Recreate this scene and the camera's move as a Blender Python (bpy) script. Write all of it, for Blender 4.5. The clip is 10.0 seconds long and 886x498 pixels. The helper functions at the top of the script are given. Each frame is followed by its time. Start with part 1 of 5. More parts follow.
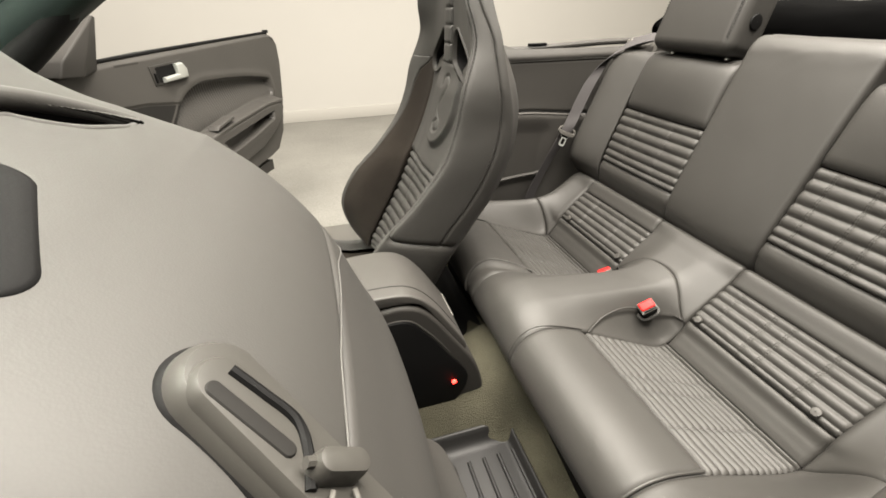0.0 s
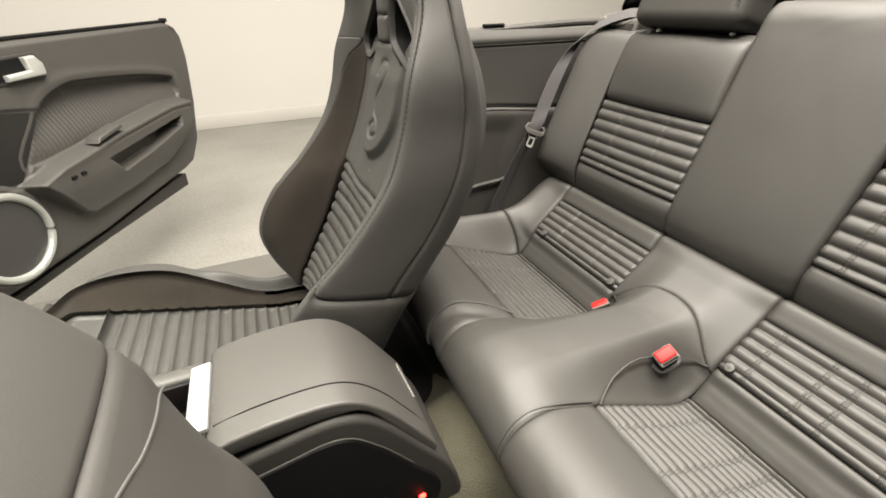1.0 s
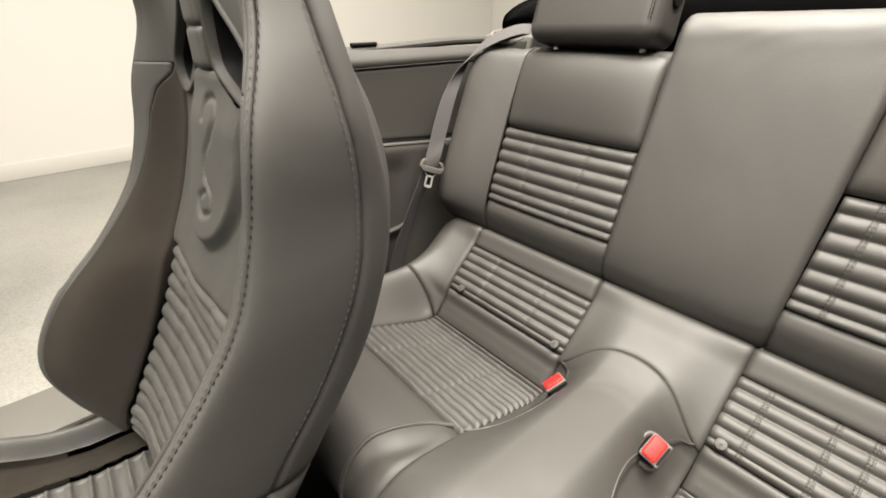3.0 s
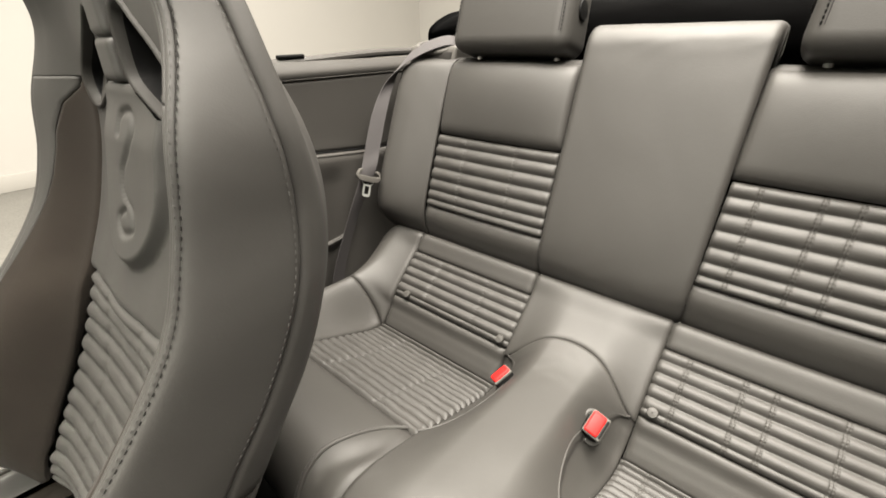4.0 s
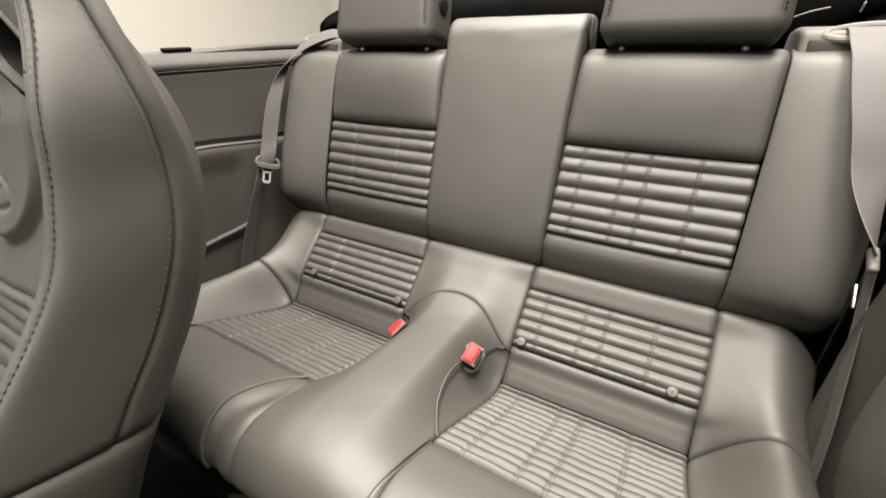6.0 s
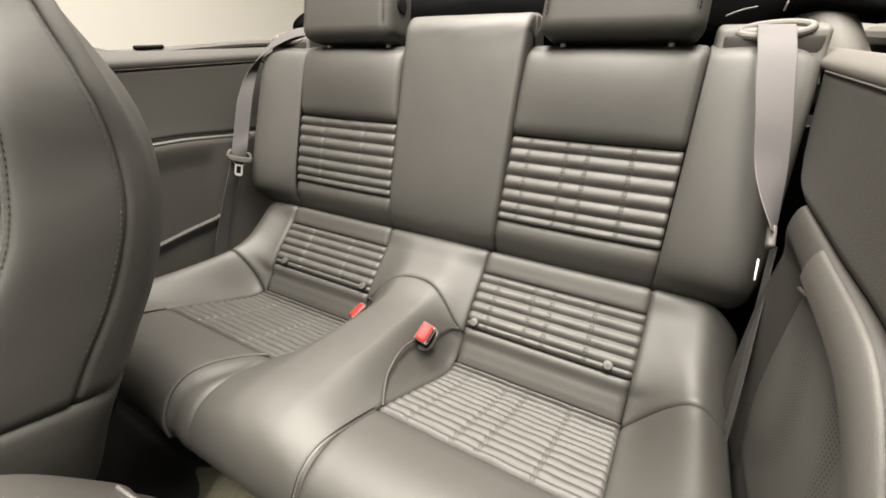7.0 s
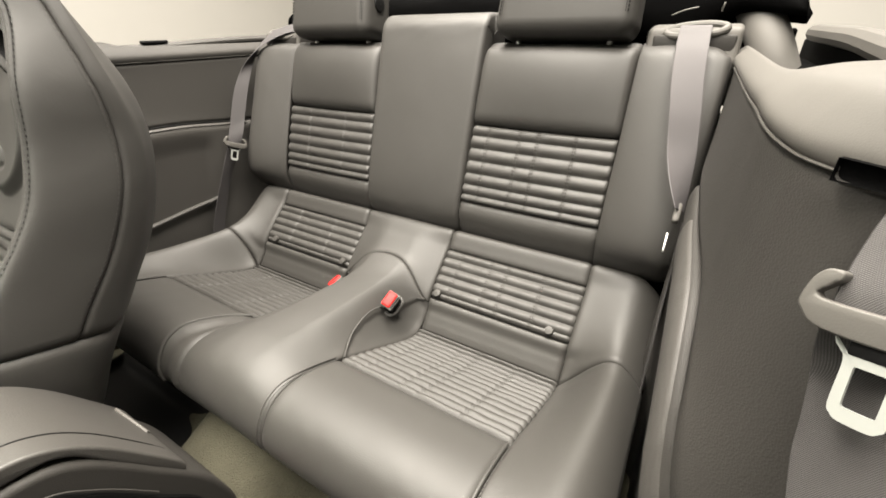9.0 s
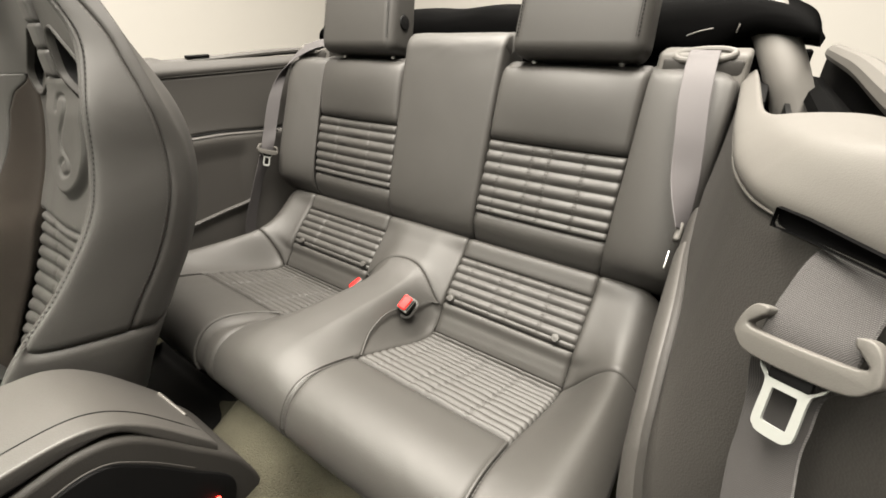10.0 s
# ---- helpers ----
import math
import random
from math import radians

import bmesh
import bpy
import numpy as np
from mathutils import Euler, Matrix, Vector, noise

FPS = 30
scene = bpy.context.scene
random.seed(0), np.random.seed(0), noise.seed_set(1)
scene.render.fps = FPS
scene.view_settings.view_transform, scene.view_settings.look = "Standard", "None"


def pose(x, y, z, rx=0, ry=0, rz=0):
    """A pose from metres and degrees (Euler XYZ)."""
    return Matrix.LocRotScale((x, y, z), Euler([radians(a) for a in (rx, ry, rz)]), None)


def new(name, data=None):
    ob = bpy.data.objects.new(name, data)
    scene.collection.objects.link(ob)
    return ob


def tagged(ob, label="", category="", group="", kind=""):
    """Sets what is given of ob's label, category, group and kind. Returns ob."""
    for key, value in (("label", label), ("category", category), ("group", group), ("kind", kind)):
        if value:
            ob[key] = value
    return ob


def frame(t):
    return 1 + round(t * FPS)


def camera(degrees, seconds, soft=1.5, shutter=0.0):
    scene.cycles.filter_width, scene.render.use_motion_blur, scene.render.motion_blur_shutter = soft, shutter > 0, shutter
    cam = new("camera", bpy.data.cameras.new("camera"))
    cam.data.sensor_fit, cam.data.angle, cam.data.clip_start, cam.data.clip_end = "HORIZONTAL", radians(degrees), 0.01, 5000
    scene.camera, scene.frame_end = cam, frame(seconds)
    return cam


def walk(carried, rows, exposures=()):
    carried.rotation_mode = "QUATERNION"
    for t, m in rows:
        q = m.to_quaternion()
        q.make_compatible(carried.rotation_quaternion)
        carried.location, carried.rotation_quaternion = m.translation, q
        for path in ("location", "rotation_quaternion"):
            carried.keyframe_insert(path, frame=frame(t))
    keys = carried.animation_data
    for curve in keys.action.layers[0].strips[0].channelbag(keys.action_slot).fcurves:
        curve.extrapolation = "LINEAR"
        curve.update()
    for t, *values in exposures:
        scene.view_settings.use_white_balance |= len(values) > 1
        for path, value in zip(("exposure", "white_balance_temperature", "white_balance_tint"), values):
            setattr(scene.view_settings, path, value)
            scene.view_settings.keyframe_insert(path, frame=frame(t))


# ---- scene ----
cam = camera(94.1, 10.0, soft=1.7)
# the walk in its own units, laid into the car: x to the rear, y to the passenger side, z up from the hall's floor
EYE = (-0.8147, -0.6460, 1.1098)
TILT, LEAN, TURN = -30.564, 0.992, -16.514
ROWS = [
    (0.0, 0.0, 0.0, 0.0, 0.0, 0.0, 0.0),
    (0.5, 0.0006, 0.1121, 0.045, -2.88, -0.07, 1.64),
    (1.0, 0.011, 0.2551, 0.0836, -6.31, -0.43, 3.8),
    (1.5, 0.0292, 0.3619, 0.1182, -10.18, -0.65, 5.99),
    (2.0, 0.0474, 0.4453, 0.1523, -14.04, -0.61, 8.08),
    (3.5, 0.0403, 0.4778, 0.2042, -25.87, -0.11, 14.4),
    (4.0, 0.0375, 0.4646, 0.1847, -29.8, -0.69, 16.43),
    (4.5, 0.0366, 0.4371, 0.1639, -33.32, -1.59, 18.16),
    (5.0, 0.0331, 0.4128, 0.1378, -36.17, -2.5, 19.42),
    (5.5, 0.0319, 0.3869, 0.1188, -38.05, -3.16, 20.24),
    (7.0, 0.0601, 0.2773, 0.0498, -39.62, -3.81, 20.97),
    (7.5, 0.0646, 0.2481, 0.0233, -39.7, -4.0, 20.95),
    (8.0, 0.0745, 0.2247, -0.0013, -39.59, -4.19, 20.84),
    (8.5, 0.0704, 0.1938, -0.0073, -39.02, -4.34, 20.62),
    (9.0, 0.0653, 0.1577, -0.0095, -37.81, -4.08, 20.14),
    (9.5, 0.0629, 0.1239, -0.0011, -36.19, -3.56, 19.47),
    (10.0, 0.0562, 0.107, 0.0028, -34.38, -2.94, 18.65),
]
walk(cam, [(t, pose(*EYE, TILT, LEAN, TURN) @ pose(x, y, z, 90 + pitch, roll, yaw)) for t, x, y, z, yaw, pitch, roll in ROWS], exposures=[(0.0, -0.18), (0.5, -0.24), (1.0, -0.14), (1.5, -0.06), (2.0, 0.0), (3.5, 0.02), (5.5, 0.05), (7.0, 0.03), (10.0, 0.0)])

# ---- light ----
world = bpy.data.worlds.new("hall_air")
world.use_nodes = True
scene.world = world
world.node_tree.nodes["Background"].inputs[0].default_value = (1.0, 0.93, 0.82, 1)
world.node_tree.nodes["Background"].inputs[1].default_value = 0.02
LAMP = 114.0


def ceiling_lamp(x, y, sx, sy, watts):
    la = bpy.data.lights.new("ceiling_lamp", "AREA")
    la.shape, la.size, la.size_y, la.energy, la.color = "RECTANGLE", sx, sy, watts, (1.0, 0.93, 0.83)
    ob = new("ceiling_lamp", la)
    ob.matrix_world = pose(x, y, 3.36, 0, 0, 0)
    return ob


for lx, share in ((-3.6, 0.30), (-1.5, 1.30), (0.1, 1.80), (1.7, 0.50)):
    for ly in (-0.70, 0.55):
        ceiling_lamp(lx, ly, 1.5, 0.9, LAMP * share)
# two unseen lamps close to the far wall, added to brighten it
for lx in (-2.6, 1.4):
    ceiling_lamp(lx, 3.55, 1.5, 0.3, LAMP * 0.36)

# ---- materials ----


def nodes_of(name):
    m = bpy.data.materials.new(name)
    m.use_nodes = True
    nt = m.node_tree
    return m, nt, nt.nodes["Principled BSDF"], nt.nodes.new("ShaderNodeTexCoord")


def surface(name, col, rough, col2=None, big=3.0, fine=400.0, bump=0.15, dist=0.001, rough_var=0.08, spec=0.5, metal=0.0, kind="noise", coat=0.0, sheen=0.0, crease=0.0, grit=0.35):
    """A plain surface with broad tone changes, fine grain and bump."""
    m, nt, bs, tc = nodes_of(name)
    L = nt.links
    col2 = col2 or tuple(c * 0.8 for c in col)
    n1 = nt.nodes.new("ShaderNodeTexNoise")
    n1.inputs["Scale"].default_value, n1.inputs["Detail"].default_value = big, 4
    L.new(tc.outputs["Object"], n1.inputs["Vector"])
    if kind == "grain":
        n2 = nt.nodes.new("ShaderNodeTexVoronoi")
        n2.inputs["Scale"].default_value = fine
        out2 = n2.outputs["Distance"]
    else:
        n2 = nt.nodes.new("ShaderNodeTexNoise")
        n2.inputs["Scale"].default_value, n2.inputs["Detail"].default_value = fine, 3
        out2 = n2.outputs["Fac"]
    L.new(tc.outputs["Object"], n2.inputs["Vector"])
    mix = nt.nodes.new("ShaderNodeMix")
    mix.data_type = "RGBA"
    mix.inputs[6].default_value, mix.inputs[7].default_value = (*col, 1), (*col2, 1)
    ad = nt.nodes.new("ShaderNodeMath")
    ad.operation = "MULTIPLY_ADD"
    L.new(out2, ad.inputs[0])
    ad.inputs[1].default_value = grit
    L.new(n1.outputs["Fac"], ad.inputs[2])
    sub = nt.nodes.new("ShaderNodeMath")
    sub.operation, sub.inputs[1].default_value, sub.use_clamp = "SUBTRACT", 0.2, True
    L.new(ad.outputs[0], sub.inputs[0])
    L.new(sub.outputs[0], mix.inputs["Factor"])
    L.new(mix.outputs[2], bs.inputs["Base Color"])
    mr = nt.nodes.new("ShaderNodeMapRange")
    mr.inputs[3].default_value, mr.inputs[4].default_value = rough - rough_var, rough + rough_var
    L.new(n1.outputs["Fac"], mr.inputs[0])
    L.new(mr.outputs[0], bs.inputs["Roughness"])
    bs.inputs["Specular IOR Level"].default_value = spec
    bs.inputs["Metallic"].default_value = metal
    bs.inputs["Coat Weight"].default_value = coat
    bs.inputs["Sheen Weight"].default_value = sheen
    if bump:
        bp = nt.nodes.new("ShaderNodeBump")
        bp.inputs["Strength"].default_value, bp.inputs["Distance"].default_value = bump, dist
        L.new(out2, bp.inputs["Height"])
        L.new(bp.outputs[0], bs.inputs["Normal"])
        if crease:
            n3 = nt.nodes.new("ShaderNodeTexNoise")
            n3.inputs["Scale"].default_value, n3.inputs["Detail"].default_value, n3.inputs["Distortion"].default_value = 34.0, 5, 1.2
            L.new(tc.outputs["Object"], n3.inputs["Vector"])
            b2 = nt.nodes.new("ShaderNodeBump")
            b2.inputs["Strength"].default_value, b2.inputs["Distance"].default_value = crease, 0.004
            L.new(n3.outputs["Fac"], b2.inputs["Height"])
            L.new(b2.outputs[0], bp.inputs["Normal"])
    return m


def weave(name, col, col2, scale=900.0, rough=0.7, relief=0.5):
    """Woven webbing: two crossed waves."""
    m, nt, bs, tc = nodes_of(name)
    L = nt.links
    hs = []
    for d in ("X", "Z"):
        w = nt.nodes.new("ShaderNodeTexWave")
        w.bands_direction = d
        w.inputs["Scale"].default_value = scale / 3
        w.inputs["Distortion"].default_value = 0.6
        L.new(tc.outputs["Object"], w.inputs["Vector"])
        hs.append(w.outputs["Fac"])
    mu = nt.nodes.new("ShaderNodeMath")
    mu.operation = "MULTIPLY"
    L.new(hs[0], mu.inputs[0]), L.new(hs[1], mu.inputs[1])
    mix = nt.nodes.new("ShaderNodeMix")
    mix.data_type = "RGBA"
    mix.inputs[6].default_value, mix.inputs[7].default_value = (*col2, 1), (*col, 1)
    L.new(mu.outputs[0], mix.inputs["Factor"])
    L.new(mix.outputs[2], bs.inputs["Base Color"])
    bs.inputs["Roughness"].default_value = rough
    bp = nt.nodes.new("ShaderNodeBump")
    bp.inputs["Strength"].default_value, bp.inputs["Distance"].default_value = relief, 0.0006
    L.new(mu.outputs[0], bp.inputs["Height"])
    L.new(bp.outputs[0], bs.inputs["Normal"])
    return m


def glow(name, col, strength):
    m, nt, bs, tc = nodes_of(name)
    bs.inputs["Base Color"].default_value = (*col, 1)
    bs.inputs["Emission Color"].default_value = (*col, 1)
    bs.inputs["Emission Strength"].default_value = strength
    return m


LEATHER = surface("black_leather", (0.0338, 0.0318, 0.0284), 0.590, (0.0277, 0.0261, 0.0233), 7, 700, 0.11, 0.0006, 0.06, 0.57, kind="grain", crease=0.05)
LEATHER_SEAT = surface("front_seat_leather", (0.0370, 0.0351, 0.0320), 0.585, (0.0303, 0.0288, 0.0263), 6, 700, 0.06, 0.0006, 0.06, 0.55, kind="grain", crease=0.05)
SUEDE = surface("dark_brown_suede", (0.0215, 0.0176, 0.0140), 0.9, (0.0125, 0.0102, 0.0082), 14, 500, 0.2, 0.0008, 0.05, 0.10, sheen=0.04)
STITCH = surface("grey_thread", (0.062, 0.060, 0.056), 0.7, (0.046, 0.0445, 0.0415), 40, 900, 0.0)
TRIM = surface("charcoal_trim_plastic", (0.0285, 0.0265, 0.0238), 0.60, (0.0222, 0.0207, 0.0186), 4, 900, 0.22, 0.0007, 0.05, 0.3, kind="grain")
VINYL = surface("grained_charcoal_vinyl", (0.0360, 0.0338, 0.0305), 0.60, (0.0280, 0.0262, 0.0237), 5, 620, 0.28, 0.0009, 0.06, 0.28, kind="grain")
DOOR_VINYL = surface("grey_door_vinyl", (0.050, 0.0470, 0.0428), 0.54, (0.041, 0.0386, 0.0353), 4, 520, 0.13, 0.001, 0.05, 0.4, kind="grain")
TRIM_SOFT = surface("soft_charcoal_vinyl", (0.048, 0.0451, 0.0411), 0.5, (0.039, 0.0368, 0.0338), 4, 520, 0.13, 0.001, 0.05, 0.4, kind="grain")
CAP = surface("grey_sill_plastic", (0.079, 0.0745, 0.0668), 0.60, (0.068, 0.0642, 0.0577), 3, 900, 0.08, 0.0006, 0.04, 0.4, kind="grain")
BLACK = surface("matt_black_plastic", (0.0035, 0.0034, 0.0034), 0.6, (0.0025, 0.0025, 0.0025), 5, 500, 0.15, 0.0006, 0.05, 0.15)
SOFTTOP = surface("black_canvas", (0.0024, 0.0024, 0.0024), 0.85, (0.002, 0.002, 0.002), 6, 700, 0.3, 0.001, 0.05, 0.02)
CARPET = surface("olive_grey_carpet", (0.079, 0.0745, 0.053), 0.95, (0.025, 0.0236, 0.0165), 11, 420, 0.9, 0.004, 0.03, 0.1)
RUBBER = surface("black_rubber", (0.009, 0.0087, 0.0083), 0.5, (0.007, 0.0067, 0.0066), 6, 500, 0.2, 0.0008, 0.05, 0.3)
BELT = weave("grey_webbing", (0.062, 0.0570, 0.0585), (0.055, 0.0505, 0.0513), 2200.0, 0.75, 0.06)
# the same grey webbing, with the far belt's shade put into the colour
BELT_SHADED = weave("shaded_grey_webbing", (0.043, 0.0395, 0.0400), (0.036, 0.033, 0.0335), 2200.0, 0.75, 0.06)
BELT_DARK = weave("dark_webbing", (0.074, 0.069, 0.067), (0.017, 0.0158, 0.015), 1300.0)
CHROME = surface("brushed_metal", (0.55, 0.545, 0.53), 0.34, (0.62, 0.61, 0.59), 8, 300, 0.05, 0.0004, 0.06, 0.5, 1.0)
STEEL = surface("dull_steel", (0.46, 0.465, 0.46), 0.40, (0.40, 0.40, 0.40), 8, 300, 0.05, 0.0004, 0.06, 0.5, 0.7)
SATIN = surface("satin_silver", (0.47, 0.485, 0.455), 0.4, (0.41, 0.42, 0.40), 8, 300, 0.03, 0.0004, 0.06, 0.5, 0.6)
RED = surface("red_plastic", (0.55, 0.016, 0.014), 0.5, (0.46, 0.012, 0.011), 20, 300, 0.03, 0.0003, 0.05, 0.25)
LED = glow("red_lamp", (1.0, 0.03, 0.02), 14.0)
WALL = surface("cream_wall_paint", (0.540, 0.526, 0.494), 0.7, (0.520, 0.505, 0.471), 0.7, 120, 0.05, 0.001, 0.05, 0.3)
SKIRT = surface("white_skirting", (0.475, 0.46, 0.425), 0.5, (0.44, 0.425, 0.39), 2, 80, 0.03, 0.001)
FLOOR = surface("speckled_grey_floor", (0.300, 0.292, 0.266), 0.5, (0.170, 0.165, 0.149), 1.6, 110, 0.03, 0.001, 0.08, 0.4, kind="grain", grit=0.62)
CEIL = surface("white_ceiling", (0.42, 0.41, 0.385), 0.8, (0.40, 0.39, 0.365), 0.8, 60, 0.02, 0.001)
# for the walls out of view: dark so that little light bounces back
WALL_UNSEEN = surface("dark_unseen_wall", (0.075, 0.073, 0.070), 0.7, (0.065, 0.063, 0.060), 0.7, 120, 0.05, 0.001, 0.05, 0.3)
PAINT = surface("dark_body_paint", (0.008, 0.014, 0.0125), 0.45, (0.007, 0.012, 0.0105), 3, 200, 0.0, 0.001, 0.03, 0.3, coat=0.05)


def glass_mat():
    m, nt, bs, tc = nodes_of("windscreen_glass")
    bs.inputs["Base Color"].default_value = (0.75, 0.9, 0.82, 1)
    bs.inputs["Transmission Weight"].default_value = 1.0
    bs.inputs["Roughness"].default_value = 0.02
    bs.inputs["IOR"].default_value = 1.45
    return m


SLEEVE = surface("soft_grey_sleeve", (0.115, 0.109, 0.099), 0.65, (0.098, 0.093, 0.085), 6, 500, 0.2, 0.0008)
LEVER = surface("lever_plastic", (0.046, 0.0438, 0.0390), 0.40, (0.036, 0.0342, 0.031), 8, 400, 0.06, 0.0005)
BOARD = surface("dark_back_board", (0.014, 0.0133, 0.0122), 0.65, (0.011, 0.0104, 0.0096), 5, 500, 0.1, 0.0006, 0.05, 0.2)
STUD = surface("stud_leather", (0.052, 0.0495, 0.045), 0.52, (0.044, 0.0415, 0.038), 20, 500, 0.05, 0.0004)
GLASS = glass_mat()


def perforated(name, col, hole, pitch):
    """A plastic sheet with a regular field of small dark holes."""
    m, nt, bs, tc = nodes_of(name)
    L = nt.links
    v = nt.nodes.new("ShaderNodeTexVoronoi")
    v.inputs["Scale"].default_value, v.inputs["Randomness"].default_value = 1 / pitch, 0.0
    L.new(tc.outputs["Object"], v.inputs["Vector"])
    lt = nt.nodes.new("ShaderNodeMath")
    lt.operation, lt.inputs[1].default_value = "LESS_THAN", 0.30
    L.new(v.outputs["Distance"], lt.inputs[0])
    mix = nt.nodes.new("ShaderNodeMix")
    mix.data_type = "RGBA"
    mix.inputs[6].default_value, mix.inputs[7].default_value = (*col, 1), (*hole, 1)
    L.new(lt.outputs[0], mix.inputs["Factor"])
    L.new(mix.outputs[2], bs.inputs["Base Color"])
    bs.inputs["Roughness"].default_value = 0.5
    bp = nt.nodes.new("ShaderNodeBump")
    bp.invert = True
    bp.inputs["Strength"].default_value, bp.inputs["Distance"].default_value = 0.6, 0.001
    L.new(lt.outputs[0], bp.inputs["Height"])
    L.new(bp.outputs[0], bs.inputs["Normal"])
    return m


GRILLE = perforated("perforated_plastic", (0.055, 0.052, 0.047), (0.006, 0.006, 0.0055), 0.005)
GRILLE_DARK = perforated("dark_grille", (0.03, 0.029, 0.028), (0.008, 0.008, 0.008), 0.004)

# ---- builders ----


def thing(name, at, label, category, group="", kind=""):
    ob = new(name)
    ob.empty_display_size = 0.05
    ob.location = at
    return tagged(ob, label, category, group, kind)


def hang(ob, parent):
    """Makes ob a part of parent, its mesh being in world places."""
    if parent is not None:
        ob.parent = parent
        root = parent
        off = Vector((0, 0, 0))
        while root is not None:
            off += root.location
            root = root.parent
        ob.location = -off
    return ob


def sheet(name, verts, faces, mat, parent=None, label="", smooth=True):
    me = bpy.data.meshes.new(name)
    me.from_pydata([tuple(map(float, v)) for v in verts], [], faces)
    me.validate()
    me.materials.append(mat)
    if smooth:
        me.shade_smooth()
    ob = new(name, me)
    hang(ob, parent)
    if label:
        ob["label"] = label
    return ob


def part(name, bm, mat, parent, label="", smooth=True, sharp=0.6):
    me = bpy.data.meshes.new(name)
    bmesh.ops.recalc_face_normals(bm, faces=bm.faces)
    bm.to_mesh(me)
    bm.free()
    me.materials.append(mat)
    if smooth:
        me.shade_smooth()
        me.set_sharp_from_angle(angle=sharp)
    ob = new(name, me)
    hang(ob, parent)
    if label:
        ob["label"] = label
    return ob


def catmull(keys, t):
    """Smooth curve through keys (n x d) at t in 0..n-1."""
    K = np.asarray(keys, float)
    t = np.clip(np.asarray(t, float), 0, len(K) - 1 - 1e-9)
    i = np.floor(t).astype(int)
    f = (t - i)[..., None]
    g = lambda j: K[np.clip(j, 0, len(K) - 1)]
    a, b, c, d = g(i - 1), g(i), g(i + 1), g(i + 2)
    return 0.5 * (2 * b + (c - a) * f + (2 * a - 5 * b + 4 * c - d) * f**2 + (3 * b - a - 3 * c + d) * f**3)


def step(a, b, x):
    f = np.clip((x - a) / (b - a), 0, 1)
    return f * f * (3 - 2 * f)


def patch(name, F, nu, nv, mat, parent, label="", dip=0.005, wide=0.012, extra=None, skirt=0.012, flip=1, edges=(1, 1, 1, 1), uneven=0.0):
    """An upholstered panel on the surface F(a, b), a and b in 0..1: its edges dip into seams, extra(a, b, Lu, Lv) adds relief,
    and a skirt turns inwards all round."""
    a = np.linspace(0, 1, nu)
    b = np.linspace(0, 1, nv)
    A, B = np.meshgrid(a, b, indexing="ij")
    P = F(A, B)
    du = np.gradient(P, axis=0)
    dv = np.gradient(P, axis=1)
    N = np.cross(du, dv)
    N /= np.linalg.norm(N, axis=2, keepdims=True) + 1e-12
    N *= flip
    Lu = np.linalg.norm(np.diff(P, axis=0), axis=2).sum(0)[None, :]
    Lv = np.linalg.norm(np.diff(P, axis=1), axis=2).sum(1)[:, None]
    d = np.zeros(A.shape)
    for on, e in zip(edges, (A * Lu, (1 - A) * Lu, B * Lv, (1 - B) * Lv)):
        if on:
            q = np.clip(1 - e / wide, 0, 1)
            d -= on * dip * q**2.2
    if extra is not None:
        d += extra(A, B, Lu, Lv)
    if uneven:
        d += uneven * (np.sin(A * Lu * 31 + 1.3 + 0.9 * np.sin(B * Lv * 23)) * np.sin(B * Lv * 37 + 0.4 + 1.1 * np.sin(A * Lu * 19)) + 0.5 * np.sin(A * Lu * 67 + 2.0 * np.sin(B * Lv * 29)) * np.sin(B * Lv * 83 + 1.7 * np.sin(A * Lu * 41)))
    P = P + N * d[..., None]
    verts = P.reshape(-1, 3).tolist()
    idx = np.arange(nu * nv).reshape(nu, nv)
    faces = np.stack([idx[:-1, :-1], idx[1:, :-1], idx[1:, 1:], idx[:-1, 1:]], -1).reshape(-1, 4)
    if flip < 0:
        faces = faces[:, ::-1]
    faces = faces.tolist()
    if skirt:
        ring = list(idx[:, 0]) + list(idx[-1, 1:]) + list(idx[-2::-1, -1]) + list(idx[0, -2:0:-1])
        base = len(verts)
        low = P - N * skirt
        for r in ring:
            verts.append(low.reshape(-1, 3)[r].tolist())
        n = len(ring)
        for i in range(n):
            j = (i + 1) % n
            q = [ring[j], ring[i], base + i, base + j]
            faces.append(q if flip > 0 else q[::-1])
    return sheet(name, verts, faces, mat, parent, label)


def ribs(n, h, cuts=(), depth=0.0034, along="b", full=0.5):
    """Relief of n rounded pleats across b, with stitched tucks at the given a."""

    def fn(A, B, Lu, Lv):
        X = B if along == "b" else A
        Y = A if along == "b" else B
        L = Lu if along == "b" else Lv
        d = h * (np.abs(np.sin(np.pi * n * X)) ** full - 1)
        for c in cuts:
            e = (Y - c) * L
            d -= 0.22 * depth * np.exp(-((e / 0.006) ** 2)) * np.abs(np.sin(np.pi * n * X))
            for o in (-0.0019, 0.0019):
                d -= 0.50 * depth * np.exp(-(((e - o) / 0.0010) ** 2)) * (0.35 + 0.65 * np.sin(X * n * np.pi * 4) ** 2)
        d -= 0.0007 * np.sin(Y * L * 88 + 5 * np.floor(X * n)) * np.sin(Y * L * 37 + 2 * np.floor(X * n)) * np.abs(np.sin(np.pi * n * X))
        return d

    return fn


